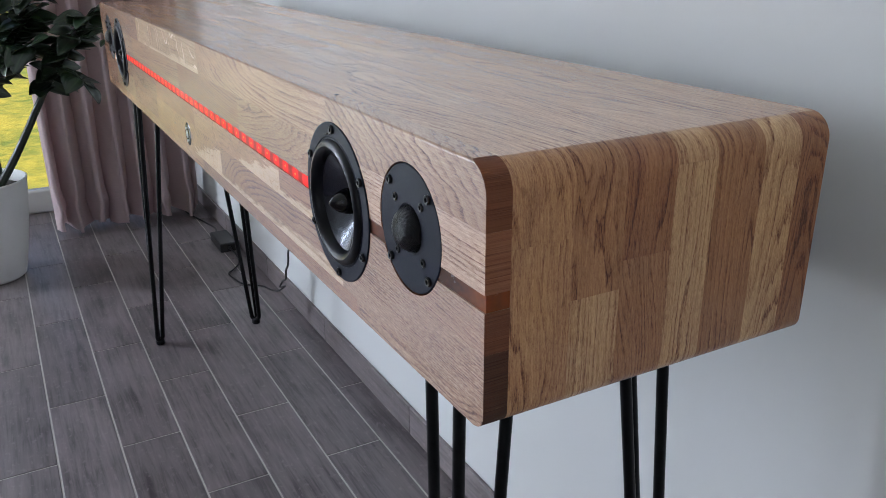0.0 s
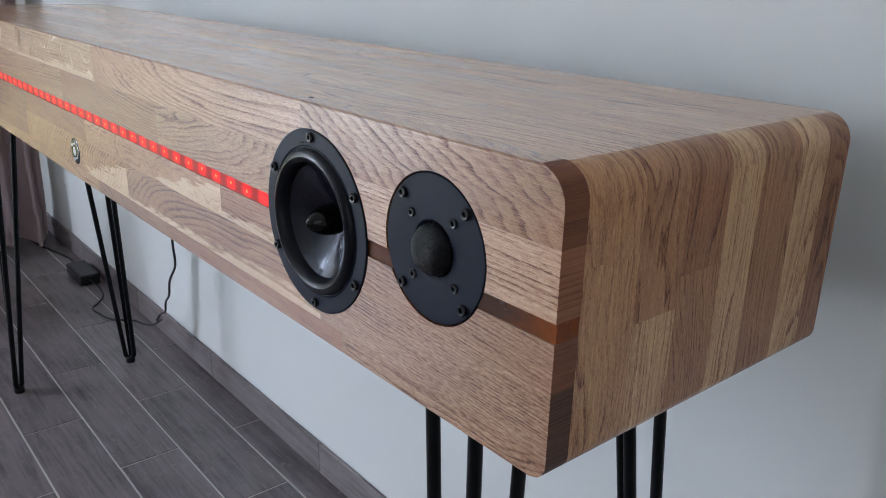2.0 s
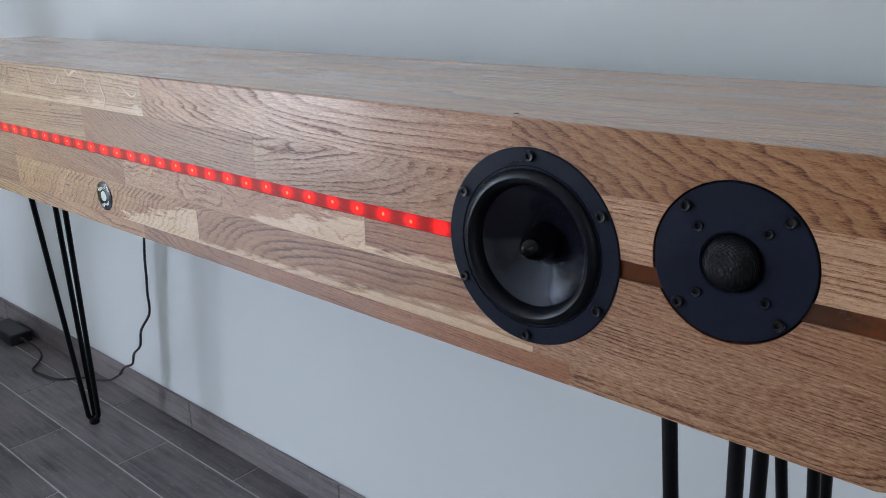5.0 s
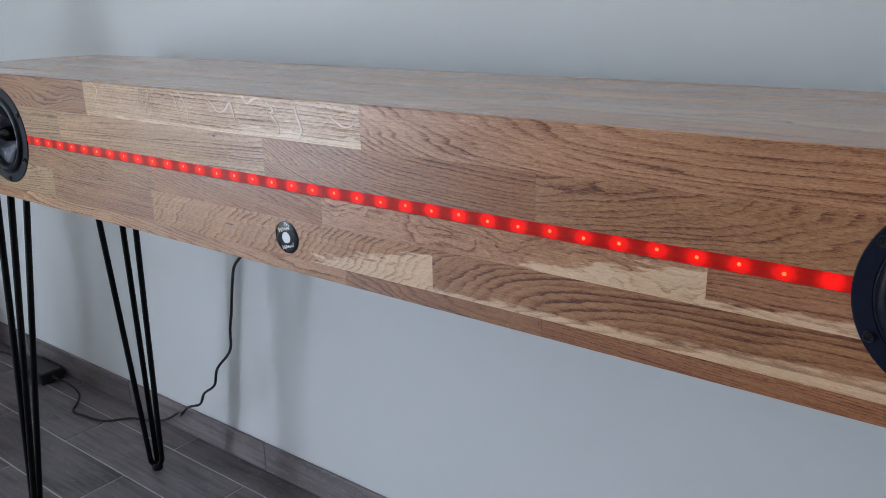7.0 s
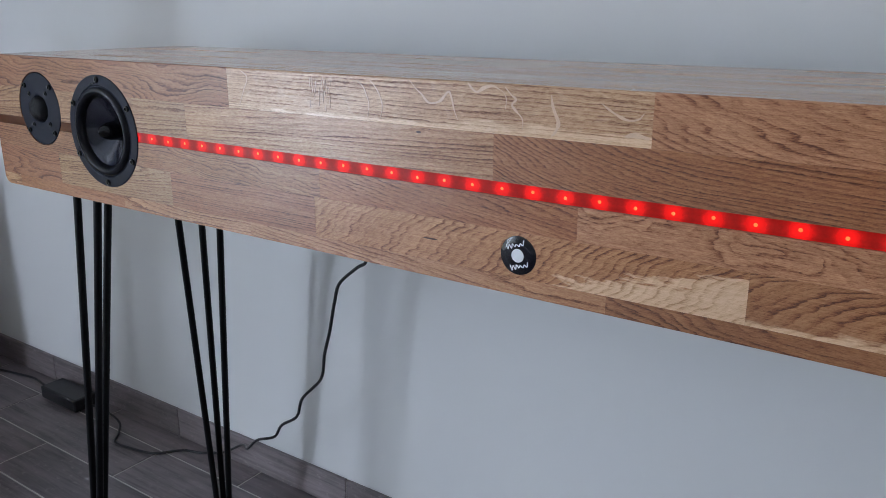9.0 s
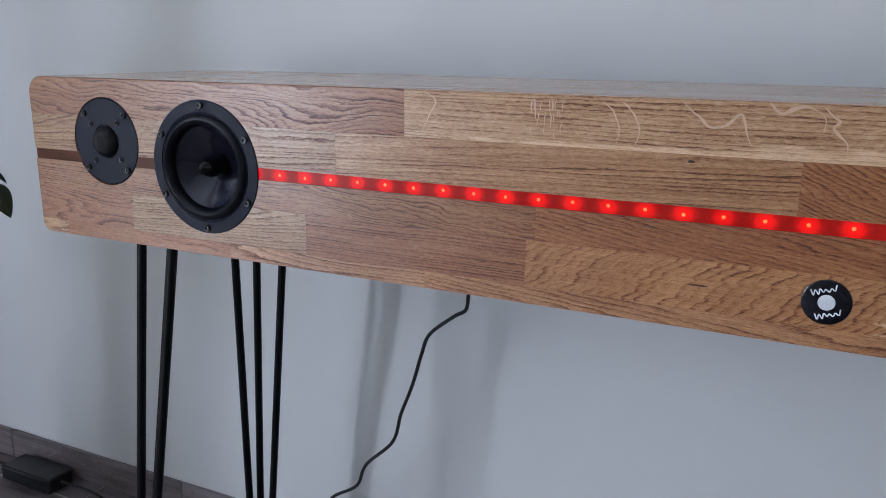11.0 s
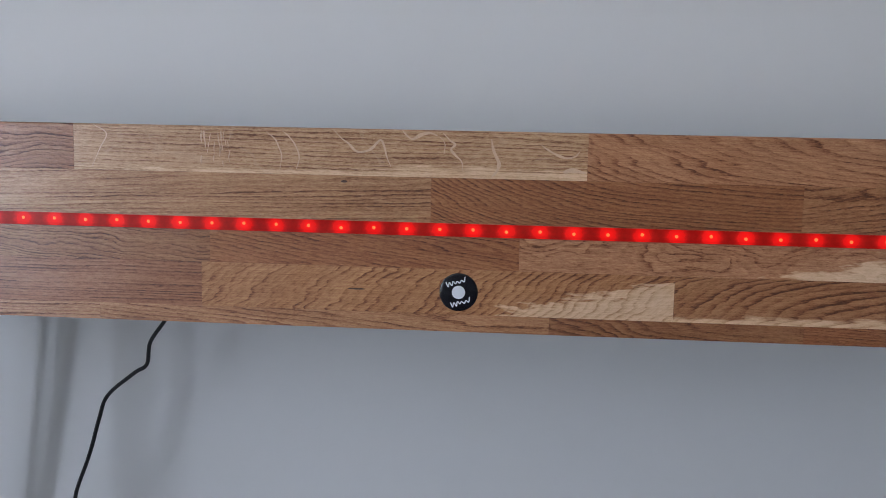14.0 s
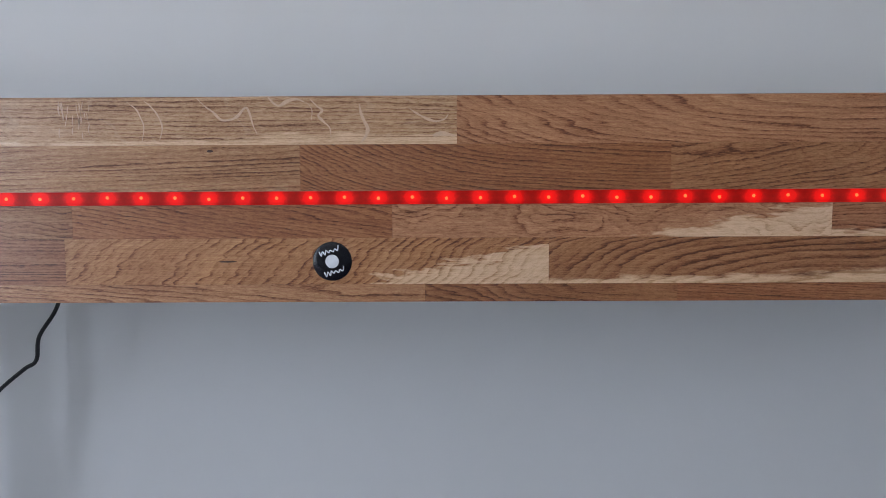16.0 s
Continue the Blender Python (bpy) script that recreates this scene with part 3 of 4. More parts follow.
def front_stave(x0, x1, z0, z1, tone, parent, grain):
    """One stave of the front, cut at the rounded ends and round the drivers; a driver that cuts it through leaves two."""
    z0, z1 = z0 + GAP, z1 - GAP
    ends = x1 >= -0.03 or x0 <= -L + 0.03
    cut = [d for d in DRIVERS if x0 < d[0] + d[2] and x1 > d[0] - d[2] and z0 < d[1] + d[2] and z1 > d[1] - d[2]]
    n = max(2, int((z1 - z0) / 0.002)) if cut or ends else 1
    zs = [z0 + (z1 - z0) * i / n for i in range(n + 1)]
    rims = [d[1] + d[2] * math.sin(radians(a)) for d in cut for a in range(-90, 91, 5)]
    zs = sorted({round(z, 6) for z in (*zs, *(z for z in rims if z0 < z < z1))})
    if z1 > ZT - 0.001:
        zs = [z for z in zs if z < z1 - 0.0023] + [z1 - 0.0022, z1 - 0.0012, z1 - 0.0006, z1 - 0.0002, z1]
    n = len(zs) - 1
    ease = lambda z: 0.0022 - math.sqrt(max(0.0, 0.0022 ** 2 - max(0.0, z - z1 + 0.0022) ** 2)) if z1 > ZT - 0.001 else 0.0

    def spans(z):
        a = x0 + GAP if x0 > -L + 0.03 else -L + end_inset(z)
        b = x1 - GAP if x1 < -0.03 else XR - end_inset(z)
        cuts = sorted(((d[0] - math.sqrt(d[2] ** 2 - (z - d[1]) ** 2), d[0] + math.sqrt(d[2] ** 2 - (z - d[1]) ** 2)) if abs(z - d[1]) < d[2] else (d[0], d[0])) for d in cut)
        edges = [a, *(e for c in cuts for e in c), b]
        edges = [min(max(e, a), b) for e in edges]
        return [(edges[i], edges[i + 1]) for i in range(0, len(edges), 2)]

    table = [spans(z) for z in zs]
    runs = [[0]]
    for i in range(1, len(table[0])):
        through_cut = all(row[i][0] - row[i - 1][1] > 1e-6 for row in table)
        runs.append([i]) if through_cut else runs[-1].append(i)
    colour = tuple(c * random.uniform(0.95, 1.05) for c in TONES[tone])
    for run in runs:
        bm = bmesh.new()
        uvl, uvs = bm.loops.layers.uv.new("grain"), bm.loops.layers.uv.new("stave")

        def quad(p, mat=0):
            f = bm.faces.new([bm.verts.new(q) for q in p])
            f.material_index = mat
            for lp in f.loops:
                q = lp.vert.co
                lp[uvl].uv = (q.x, q.z + q.y - (z0 + z1) / 2) if mat != 1 else (q.y * 0.1, q.z - (z0 + z1) / 2)
                lp[uvs].uv = ((q.x - x0) / (x1 - x0) - 0.5, (q.z - z0) / (z1 - z0) - 0.5)

        for k in range(n):
            za, zb = zs[k], zs[k + 1]
            for i in run:
                (a0, a1), (b0, b1) = table[k][i], table[k + 1][i]
                if max(a1 - a0, b1 - b0) < 1e-6:
                    continue
                quad([(a0, ease(za), za), (a1, ease(za), za), (b1, ease(zb), zb), (b0, ease(zb), zb)])
                quad([(a0, PANEL, za), (b0, PANEL, zb), (b1, PANEL, zb), (a1, PANEL, za)])
                if i == run[-1] or min(table[k][i + 1][0] - a1, table[k + 1][i + 1][0] - b1) > 1e-6:
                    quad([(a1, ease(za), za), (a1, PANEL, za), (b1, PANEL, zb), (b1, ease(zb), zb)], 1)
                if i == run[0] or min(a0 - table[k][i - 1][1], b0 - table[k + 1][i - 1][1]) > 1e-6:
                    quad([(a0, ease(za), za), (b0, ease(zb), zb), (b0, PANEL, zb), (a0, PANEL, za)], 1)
        for k, up in ((0, -1), (n, 1)):
            for i in run:
                a, b = table[k][i]
                q = [(a, ease(zs[k]), zs[k]), (a, PANEL, zs[k]), (b, PANEL, zs[k]), (b, ease(zs[k]), zs[k])]
                if b - a > 1e-6:
                    quad(q if up < 0 else q[::-1], 2 if up > 0 and z1 > ZT - 0.001 else 0)
        bmesh.ops.remove_doubles(bm, verts=bm.verts, dist=1e-6)
        if len(bm.verts) < 8:
            bm.free()
            continue
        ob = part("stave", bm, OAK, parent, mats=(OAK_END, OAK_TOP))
        ob.color = (*colour, 1.0)
        set_grain(ob, x1 - x0, **grain)


def slab(x0, x1, y0, y1, z0, z1):
    return box(bmesh.new(), x0, x1, y0, y1, z0, z1)


# a dark sub-frame behind the staves; everything else of the case is fixed to it
inner = part("front_panel", slab(-1.51, -0.36, PANEL + 0.001, PANEL + 0.006, ZB + 0.02, ZT - 0.02), HOLE, console, "glued oak front panel of long staves")
STAVES = [
    (0.910, ZT, [(-L, -1.337, "g", dict(bold=0.7, rings=240, swirl=1.4)), (-1.337, -0.814, "l", dict(figure=0.12, sapwood=-0.16, slant=0.01, rings=260, heart=0.10, bold=0.5, lean=0.0, swirl=0.5)),
                 (-0.814, -0.282, "h", dict(slant=0.0, sweep=-0.085, rings=150, heart=0.16, bold=0.5, weave=0.9, lean=0.05, swirl=1.2)), (-0.282, 0, "w", dict(slant=0.50, rings=105, heart=0.3, bold=0.5, swirl=1.3))]),
    (STRIP[1], 0.910, [(-L, -1.420, "e", dict(bold=0.55, rings=280)), (-1.420, -0.968, "h", dict(slant=-0.03, rings=230, heart=0.08, bold=0.7, lean=0.02)),
                       (-0.968, -0.605, "b", dict(slant=0.02, sweep=-0.055, rings=250, heart=0.12, bold=0.6, swirl=0.9)), (-0.605, -0.268, "w", dict(weave=1.2, slant=-0.06, rings=260, heart=0.02, bold=0.4, lean=0.15)), (-0.268, 0, "l", dict(slant=0.0, rings=240, heart=0.1, bold=0.4))]),
    (0.818, STRIP[0], [(-L, -1.612, "g", {}), (-1.612, -1.195, "g", dict(rings=270, bold=0.85, swirl=1.8)), (-1.195, -0.878, "b", dict(slant=0.18, rings=230, heart=0.1, bold=0.5)),
                       (-0.878, -0.446, "h", dict(sapwood=0.22, rings=190, heart=0.0, bold=0.35, swirl=2.2)), (-0.446, -0.262, "w", dict(sapwood=-0.35, bold=0.5)), (-0.262, 0, "n", dict(rings=330, heart=0.1, bold=0.5, weave=1.3))]),
    (0.772, 0.818, [(-L, -1.722, "g", {}), (-1.722, -1.461, "e", dict(bold=0.55, rings=300)), (-1.461, -1.204, "g", dict(slant=0.02, bold=0.8, rings=330)),
                    (-1.204, -0.7235, "m", dict(sapwood=0.195, slant=-0.75, rings=115, heart=0.34, bold=0.55, swirl=2.0)), (-0.7235, -0.259, "w", dict(sapwood=-0.24, slant=0.03, sweep=0.10, rings=120, heart=-0.16, bold=0.95, swirl=0.9)), (-0.259, 0, "n", dict(bold=0.5, rings=400, heart=0.1, swirl=0.8, weave=1.9))]),
    (ZB, 0.772, [(-L, -1.839, "l", {}), (-1.839, -1.570, "b", dict(bold=0.2)), (-1.570, -1.313, "h", {}), (-1.313, -0.846, "h", dict(slant=0.10)), (-0.846, -0.596, "b", {}), (-0.596, -0.225, "b", {}), (-0.225, 0, "n", dict(weave=1.9))]),
]
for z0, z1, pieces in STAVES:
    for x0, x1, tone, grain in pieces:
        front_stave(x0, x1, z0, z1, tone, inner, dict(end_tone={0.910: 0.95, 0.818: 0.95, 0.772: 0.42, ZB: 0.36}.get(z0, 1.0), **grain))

# small dark knots in the face
for x, z, a, b in ((-1.042, 0.795, 0.0115, 0.0011), (-1.721, 0.809, 0.0022, 0.0018), (-1.056, 0.904, 0.0040, 0.0016)):
    k = lathe(bmesh.new(), [(0.0, -0.00035), (0.7, -0.0003), (1.0, 0.0006)], (0, 0, 0), "y", 16)
    bmesh.ops.scale(k, vec=(a, 1, b), verts=k.verts)
    bmesh.ops.translate(k, vec=(x, 0, z), verts=k.verts)
    part("knot", k, KNOT, inner, "small dark brown knot", True)

# ray flecks in the quarter-sawn stave, their sheen put into the pale colour: thin winding ribbons that swell and taper
FLECK = plain("pale_ray_fleck", (0.58, 0.385, 0.255), 0.42, 0.25, 900, spec=0.6)
FLECKS = [
    (0.0016, [(-1.068, 0.956), (-1.059, 0.947), (-1.052, 0.942), (-1.045, 0.935), (-1.038, 0.934), (-1.029, 0.937), (-1.020, 0.946), (-1.016, 0.940), (-1.013, 0.929), (-1.009, 0.920)]),
    (0.0020, [(-0.998, 0.956), (-0.991, 0.949), (-0.986, 0.948), (-0.979, 0.952), (-0.970, 0.954), (-0.962, 0.951)]),
    (0.0013, [(-0.957, 0.954), (-0.950, 0.947), (-0.945, 0.943), (-0.949, 0.938), (-0.944, 0.932), (-0.938, 0.926), (-0.937, 0.916)]),
    (0.0024, [(-0.909, 0.949), (-0.907, 0.939), (-0.904, 0.932), (-0.901, 0.925), (-0.903, 0.918), (-0.908, 0.9115)]),
    (0.0013, [(-0.861, 0.945), (-0.852, 0.939), (-0.842, 0.934), (-0.834, 0.932), (-0.826, 0.934), (-0.822, 0.939)]),
    (0.0009, [(-1.136, 0.952), (-1.127, 0.945), (-1.123, 0.937), (-1.120, 0.928), (-1.122, 0.914)]),
    (0.0009, [(-1.119, 0.953), (-1.113, 0.948), (-1.106, 0.939), (-1.102, 0.927), (-1.105, 0.915)]),
    (0.0007, [(-0.961, 0.951), (-0.957, 0.947), (-0.955, 0.942), (-0.956, 0.933)]),
    (0.0030, [(-0.838, 0.918), (-0.828, 0.920), (-0.815, 0.9175)]),
    (0.0008, [(-1.316, 0.956), (-1.302, 0.947), (-1.309, 0.932), (-1.318, 0.913)]),
]
# a cluster of short upright flecks where the rays are cut across
fleck_rng = random.Random(41)
for _ in range(26):
    x, z = fleck_rng.uniform(-1.204, -1.168), fleck_rng.uniform(0.914, 0.944)
    long = min(fleck_rng.uniform(0.005, 0.014), 0.953 - z)
    FLECKS.append((fleck_rng.uniform(0.0003, 0.0007), [(x, z), (x + fleck_rng.uniform(-0.001, 0.001), z + long * 0.5), (x + fleck_rng.uniform(-0.0012, 0.0012), z + long)]))
for half, line in FLECKS:
    path = spline([(x, 0.0, z) for x, z in line], 6)
    bm, rows = bmesh.new(), []
    for i, q in enumerate(path):
        d = (path[min(i + 1, len(path) - 1)] - path[max(i - 1, 0)]).normalized()
        f = i / (len(path) - 1)
        w = half * (0.15 + 0.85 * math.sin(math.pi * f) ** 0.7) * (0.75 + 0.5 * noise.noise((q.x * 120, q.z * 160, half * 900)))
        n = Vector((-d.z, 0, d.x))
        ring = [q + n * w * a + Vector((0, y, 0)) for a, y in ((1.0, 0.0004), (1.0, -0.00028), (-1.0, -0.00028), (-1.0, 0.0004))]
        rows.append([bm.verts.new(p) for p in ring])
    for a, b in zip(rows, rows[1:]):
        for i in range(3):
            bm.faces.new((a[i], a[i + 1], b[i + 1], b[i]))
    bmesh.ops.recalc_face_normals(bm, faces=bm.faces)
    part("ray_fleck", bm, FLECK, inner, "pale ray fleck in the oak")

# the wrap-round case: staves run up the end, over the bend and along the top
ARC_T, ARC_B = RT * math.pi / 2, RB * math.pi / 2
SIDE = ZT - ZB - RT - RB
TOPL = L + XR - 2 * RT
MARKS = [0.0]
for run in (ARC_B, SIDE, ARC_T, TOPL, ARC_T, SIDE, ARC_B):
    MARKS.append(MARKS[-1] + run)


def wrap(s):
    """Point and outward normal (x, z) at length s along the case's outline, from the foot of the one end to that of the other."""
    def bend(cx, cz, r, a):
        return (cx + r * math.cos(a), cz + r * math.sin(a)), (math.cos(a), math.sin(a))

    if s <= MARKS[1]:
        return bend(XR - RB, ZB + RB, RB, -math.pi / 2 + s / RB)
    if s <= MARKS[2]:
        return (XR, ZB + RB + s - MARKS[1]), (1, 0)
    if s <= MARKS[3]:
        return bend(XR - RT, ZT - RT, RT, (s - MARKS[2]) / RT)
    if s <= MARKS[4]:
        return (XR - RT - (s - MARKS[3]), ZT), (0, 1)
    if s <= MARKS[5]:
        return bend(-L + RT, ZT - RT, RT, math.pi / 2 + (s - MARKS[4]) / RT)
    if s <= MARKS[6]:
        return (-L, ZT - RT - (s - MARKS[5])), (-1, 0)
    return bend(-L + RB, ZB + RB, RB, math.pi + (s - MARKS[6]) / RB)


def wrap_stave(s0, s1, y0, y1, tone, parent, thick=0.013):
    s0, s1, y0, y1 = s0 + GAP, s1 - GAP, y0 + GAP, y1 - GAP
    stops = [s0, s1]
    for a, b in ((0, 1), (2, 3), (4, 5), (6, 7)):
        stops += [MARKS[a] + (MARKS[b] - MARKS[a]) * i / 8 for i in range(9)]
    stops = sorted({round(s, 6) for s in stops if s0 <= s <= s1})
    bm = bmesh.new()
    uvl, uvs = bm.loops.layers.uv.new("grain"), bm.loops.layers.uv.new("stave")
    mid = (y0 + y1) / 2
    rows = []
    for s in stops:
        (x, z), (nx, nz) = wrap(s)
        xi, zi = x - nx * thick, z - nz * thick
        rows.append([(bm.verts.new(p), (s, v)) for p, v in (((x, y0, z), y0 - mid), ((x, y1, z), y1 - mid), ((xi, y1, zi), y1 - mid + 0.018), ((xi, y0, zi), y0 - mid - 0.018))])

    def face(vs):
        f = bm.faces.new([v for v, _ in vs])
        for lp, (_, q) in zip(f.loops, vs):
            lp[uvl].uv = q
            lp[uvs].uv = ((q[0] - s0) / (s1 - s0) - 0.5, q[1] / (y1 - y0))
        return f

    for a, b in zip(rows, rows[1:]):
        for i in range(4):
            j = (i + 1) % 4
            face([a[i], a[j], b[j], b[i]])
    face(rows[0][::-1]), face(rows[-1])
    bmesh.ops.recalc_face_normals(bm, faces=bm.faces)
    over = s0 > JOINT_S - 0.001
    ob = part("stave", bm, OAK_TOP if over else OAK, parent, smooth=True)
    u = grain_rng.uniform
    set_grain(ob, s1 - s0, **(dict(bold=u(0.10, 0.40), rings=u(90, 220)) if over else dict(bold=u(0.22, 0.55), rings=u(130, 260), swirl=1.0, weave=0.8)))
    # tints over the front's tones: a lighter top, and golden ends lightened in place of light
    lift = (1.30, 1.32, 1.25) if over else (1.20, 1.21, 1.02)
    ob.color = (*(g * c for c, g in zip(TONES[tone], lift)), 1.0)
    return ob


def s_end(z):
    return ARC_B + z - ZB - RB


def s_top(x):
    return MARKS[3] + XR - RT - x


case = part("case", slab(-L + 0.019, -0.019, 0.0215, DEPTH - 0.003, ZB + 0.002, ZB + 0.018), OAK, console, "wrap-round oak case of glued staves")
case.color = (*TONES["h"], 1.0)
set_grain(case, 1.8)
END = MARKS[7]
CASE_ROWS = [
    (PANEL, 0.0745, [(0, "h"), (s_end(0.894), "h"), (s_top(-0.36), "w"), (s_top(-0.82), "l"), (s_top(-1.30), "h"), (s_top(-1.71), "w")]),
    (0.0745, 0.121, [(0, "l"), (s_end(0.844), "w"), (s_top(-0.19), "l"), (s_top(-0.71), "h"), (s_top(-1.11), "w"), (s_top(-1.52), "h")]),
    (0.121, 0.170, [(0, "w"), (s_end(0.867), "b"), (s_top(-0.31), "h"), (s_top(-0.66), "w"), (s_top(-1.20), "l"), (s_top(-1.66), "h")]),
    (0.170, 0.2125, [(0, "l"), (s_end(0.935), "l"), (s_top(-0.47), "l"), (s_top(-0.93), "h"), (s_top(-1.41), "w")]),
    (0.2125, 0.265, [(0, "w"), (s_top(-0.22), "h"), (s_top(-0.58), "h"), (s_top(-1.02), "w"), (s_top(-1.55), "l")]),
    (0.265, 0.3085, [(0, "l"), (s_top(-0.40), "w"), (s_top(-0.88), "l"), (s_top(-1.33), "h"), (s_top(-1.74), "h")]),
    (0.3085, DEPTH, [(0, "b"), (s_top(-0.27), "h"), (s_top(-0.76), "w"), (s_top(-1.24), "h")]),
]
JOINT_S = MARKS[3] - 0.12 * ARC_T  # the top board meets the end at the crown of the bend
for y0, y1, pieces in CASE_ROWS:
    for i, (s0, tone) in enumerate(pieces):
        s1 = pieces[i + 1][0] if i + 1 < len(pieces) else END
        if s0 < JOINT_S < s1:
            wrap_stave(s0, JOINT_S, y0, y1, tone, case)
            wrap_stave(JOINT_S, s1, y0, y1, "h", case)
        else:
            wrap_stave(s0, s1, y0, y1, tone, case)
part("back_panel", slab(-L + 0.02, -0.02, DEPTH - 0.002, DEPTH + 0.001, ZB + 0.02, ZT - 0.02), BLACK_STEEL, console, "dark back panel")
part("sensor", lathe(bmesh.new(), [(0, 0.0004), (0.0018, 0.0004), (0.0024, 0.0002), (0.0024, -0.002)], (-0.2885, 0.0145, ZT), "z", 12), HOLE, console, "tiny dark sensor hole in the top")

# resin strip in the groove, with its row of red diodes
zc = (STRIP[0] + STRIP[1]) / 2


def resin(x0, x1, mat, label):
    return part("light_strip", box(bmesh.new(), x0, x1, 0.0012, PANEL, STRIP[0] + 0.0002, STRIP[1] - 0.0002), mat, console, label)


resin(-0.0705, XR - 0.0003, RESIN_AMBER, "red-brown resin strip, coloured amber where its end catches light")
resin(-0.1980, -0.1430, RESIN, "red-brown translucent resin strip")
resin(-1.7190, -1.6675, RESIN, "red-brown translucent resin strip")
resin(-L + 0.0003, -1.7920, RESIN, "red-brown translucent resin strip")
strip = resin(-1.5345, -0.3310, RESIN_LIT, "resin strip glowing red from the diodes behind it")
led_mesh = None
for i in range(-19, 15):
    if led_mesh is None:
        d = part("diode", lathe(bmesh.new(), [(0.0, -0.0005), (0.0012, -0.0004), (0.0017, 0.0)], (0, 0, 0), "y", 12), LED_ON, strip, "glowing red diode", True)
        led_mesh = d.data
    else:
        d = new("diode", led_mesh)
        d.parent = strip
        d["label"] = "glowing red diode"
    d.location = (-0.858 + 0.0335 * i, 0.0011, zc + random.uniform(-0.001, 0.001))


def screw(parent, x, z, y, r=0.0042):
    """A socket-head screw, its head towards -y."""
    s = part("screw", lathe(bmesh.new(), [(0.0, -0.0008), (r * 0.45, -0.0008), (r * 0.5, -0.0024), (r * 0.85, -0.0026), (r, -0.0018), (r, 0.0006)], (x, y, z), "y", 16), SCREW, parent, smooth=False)
    return s


def woofer(x, z, turn):
    w = part("woofer", lathe(bmesh.new(), [(0.0600, 0.006), (0.0600, -0.0008), (0.0625, -0.0012), (0.0638, -0.0004), (0.0645, -0.0012), (0.0770, -0.0012), (0.0778, -0.0006), (0.0780, 0.0002), (0.0655, 0.0006), (0.064, 0.03)], (x, 0, z), "y", 96), FLANGE, console, "black woofer with round flange and glossy cone", True)
    part("surround", lathe(bmesh.new(), [(0.0625, 0.004), (0.0620, -0.0008), (0.0607, -0.0036), (0.0583, -0.0056), (0.0553, -0.0062), (0.0524, -0.0050), (0.0502, -0.0022), (0.0490, 0.0012), (0.0480, 0.0042)], (x, 0, z), "y", 72), BLACK_RUBBER, w, "rolled black rubber surround", True)
    part("cone", lathe(bmesh.new(), [(0.0488, 0.0034), (0.0475, 0.0048), (0.040, 0.0088), (0.032, 0.0138), (0.024, 0.0192), (0.0150, 0.0248), (0.0120, 0.034)], (x, 0, z), "y", 72), CONE, w, "glossy black cone", True)
    part("phase_plug", lathe(bmesh.new(), [(0.0138, 0.045), (0.0136, 0.018), (0.0124, 0.0085), (0.0098, 0.0015), (0.0062, -0.0040), (0.0026, -0.0072), (0.0, -0.0080)], (x, 0, z), "y", 40), PLUG, w, "pointed glossy black phase plug", True)
    for i in range(4):
        a = radians(97 + 3.4 * i)
        bar = box(bmesh.new(), -0.0013, 0.0013, -0.0004, 0.0004, -0.0008, 0.0008)
        bmesh.ops.transform(bar, matrix=pose(x + 0.0668 * math.cos(a), -0.0013, z + 0.0668 * math.sin(a), 0, 90 - math.degrees(a), 0), verts=bar.verts)
        part("embossed_mark", bar, BLACK_RUBBER, w)
    for i in range(6):
        a = radians(turn + 60 * i)
        screw(w, x + 0.0715 * math.cos(a), z + 0.0715 * math.sin(a), -0.0012)
    return w


def tweeter(x, z):
    t = part("tweeter", lathe(bmesh.new(), [(0.0195, 0.006), (0.0198, 0.0012), (0.0208, 0.0006), (0.0214, 0.0001), (0.0524, 0.0001), (0.0530, 0.0006), (0.0531, 0.005), (0.041, 0.0055), (0.039, 0.024)], (x, 0, z), "y", 80), FLANGE, console, "black tweeter with flat round flange", True)
    part("dome_grille", lathe(bmesh.new(), [(0.0196, 0.006), (0.0190, 0.0006), (0.0178, -0.0032), (0.0150, -0.0072), (0.0110, -0.0102), (0.0060, -0.0120), (0.0, -0.0126)], (x, 0, z), "y", 48), DOME, t, "domed black wire mesh", True)
    for i in range(4):
        a = radians(45 + 90 * i)
        screw(t, x + 0.0472 * math.cos(a), z + 0.0472 * math.sin(a), 0.0001, 0.0040)
        screw(t, x + 0.0318 * math.cos(a + 0.06), z + 0.0318 * math.sin(a + 0.06), 0.0013, 0.0036)
    return t


woofer(-0.2645, 0.858, 30)
woofer(-1.601, 0.859, 30)
tweeter(-0.1088, 0.8785)
tweeter(-1.7570, 0.8800)

# round badge like a small record, its mark drawn as plain white strokes
BX, BZ = -0.938, 0.795
badge = part("badge", lathe(bmesh.new(), [(0.0, -0.0016), (0.012, -0.0015), (0.0180, -0.0010), (0.0194, -0.0003), (0.0195, 0.0)], (BX, 0, BZ), "y", 48), BADGE, console, "round glossy black record-shaped badge", True)
part("badge_centre", lathe(bmesh.new(), [(0.0, -0.0020), (0.0066, -0.0019), (0.0069, -0.0012)], (BX, 0, BZ), "y", 32), BADGE_WHITE, badge, "white round centre", True)


def stroke(points, r):
    bm = tube(bmesh.new(), spline([(BX + a, -0.0017, BZ + b) for a, b in points], 4), r, 6)
    bmesh.ops.scale(bm, vec=(1, 0.25, 1), space=Matrix.Translation((0, 0.0016, 0)), verts=bm.verts)
    return part("stroke", bm, BADGE_WHITE, badge, smooth=True)


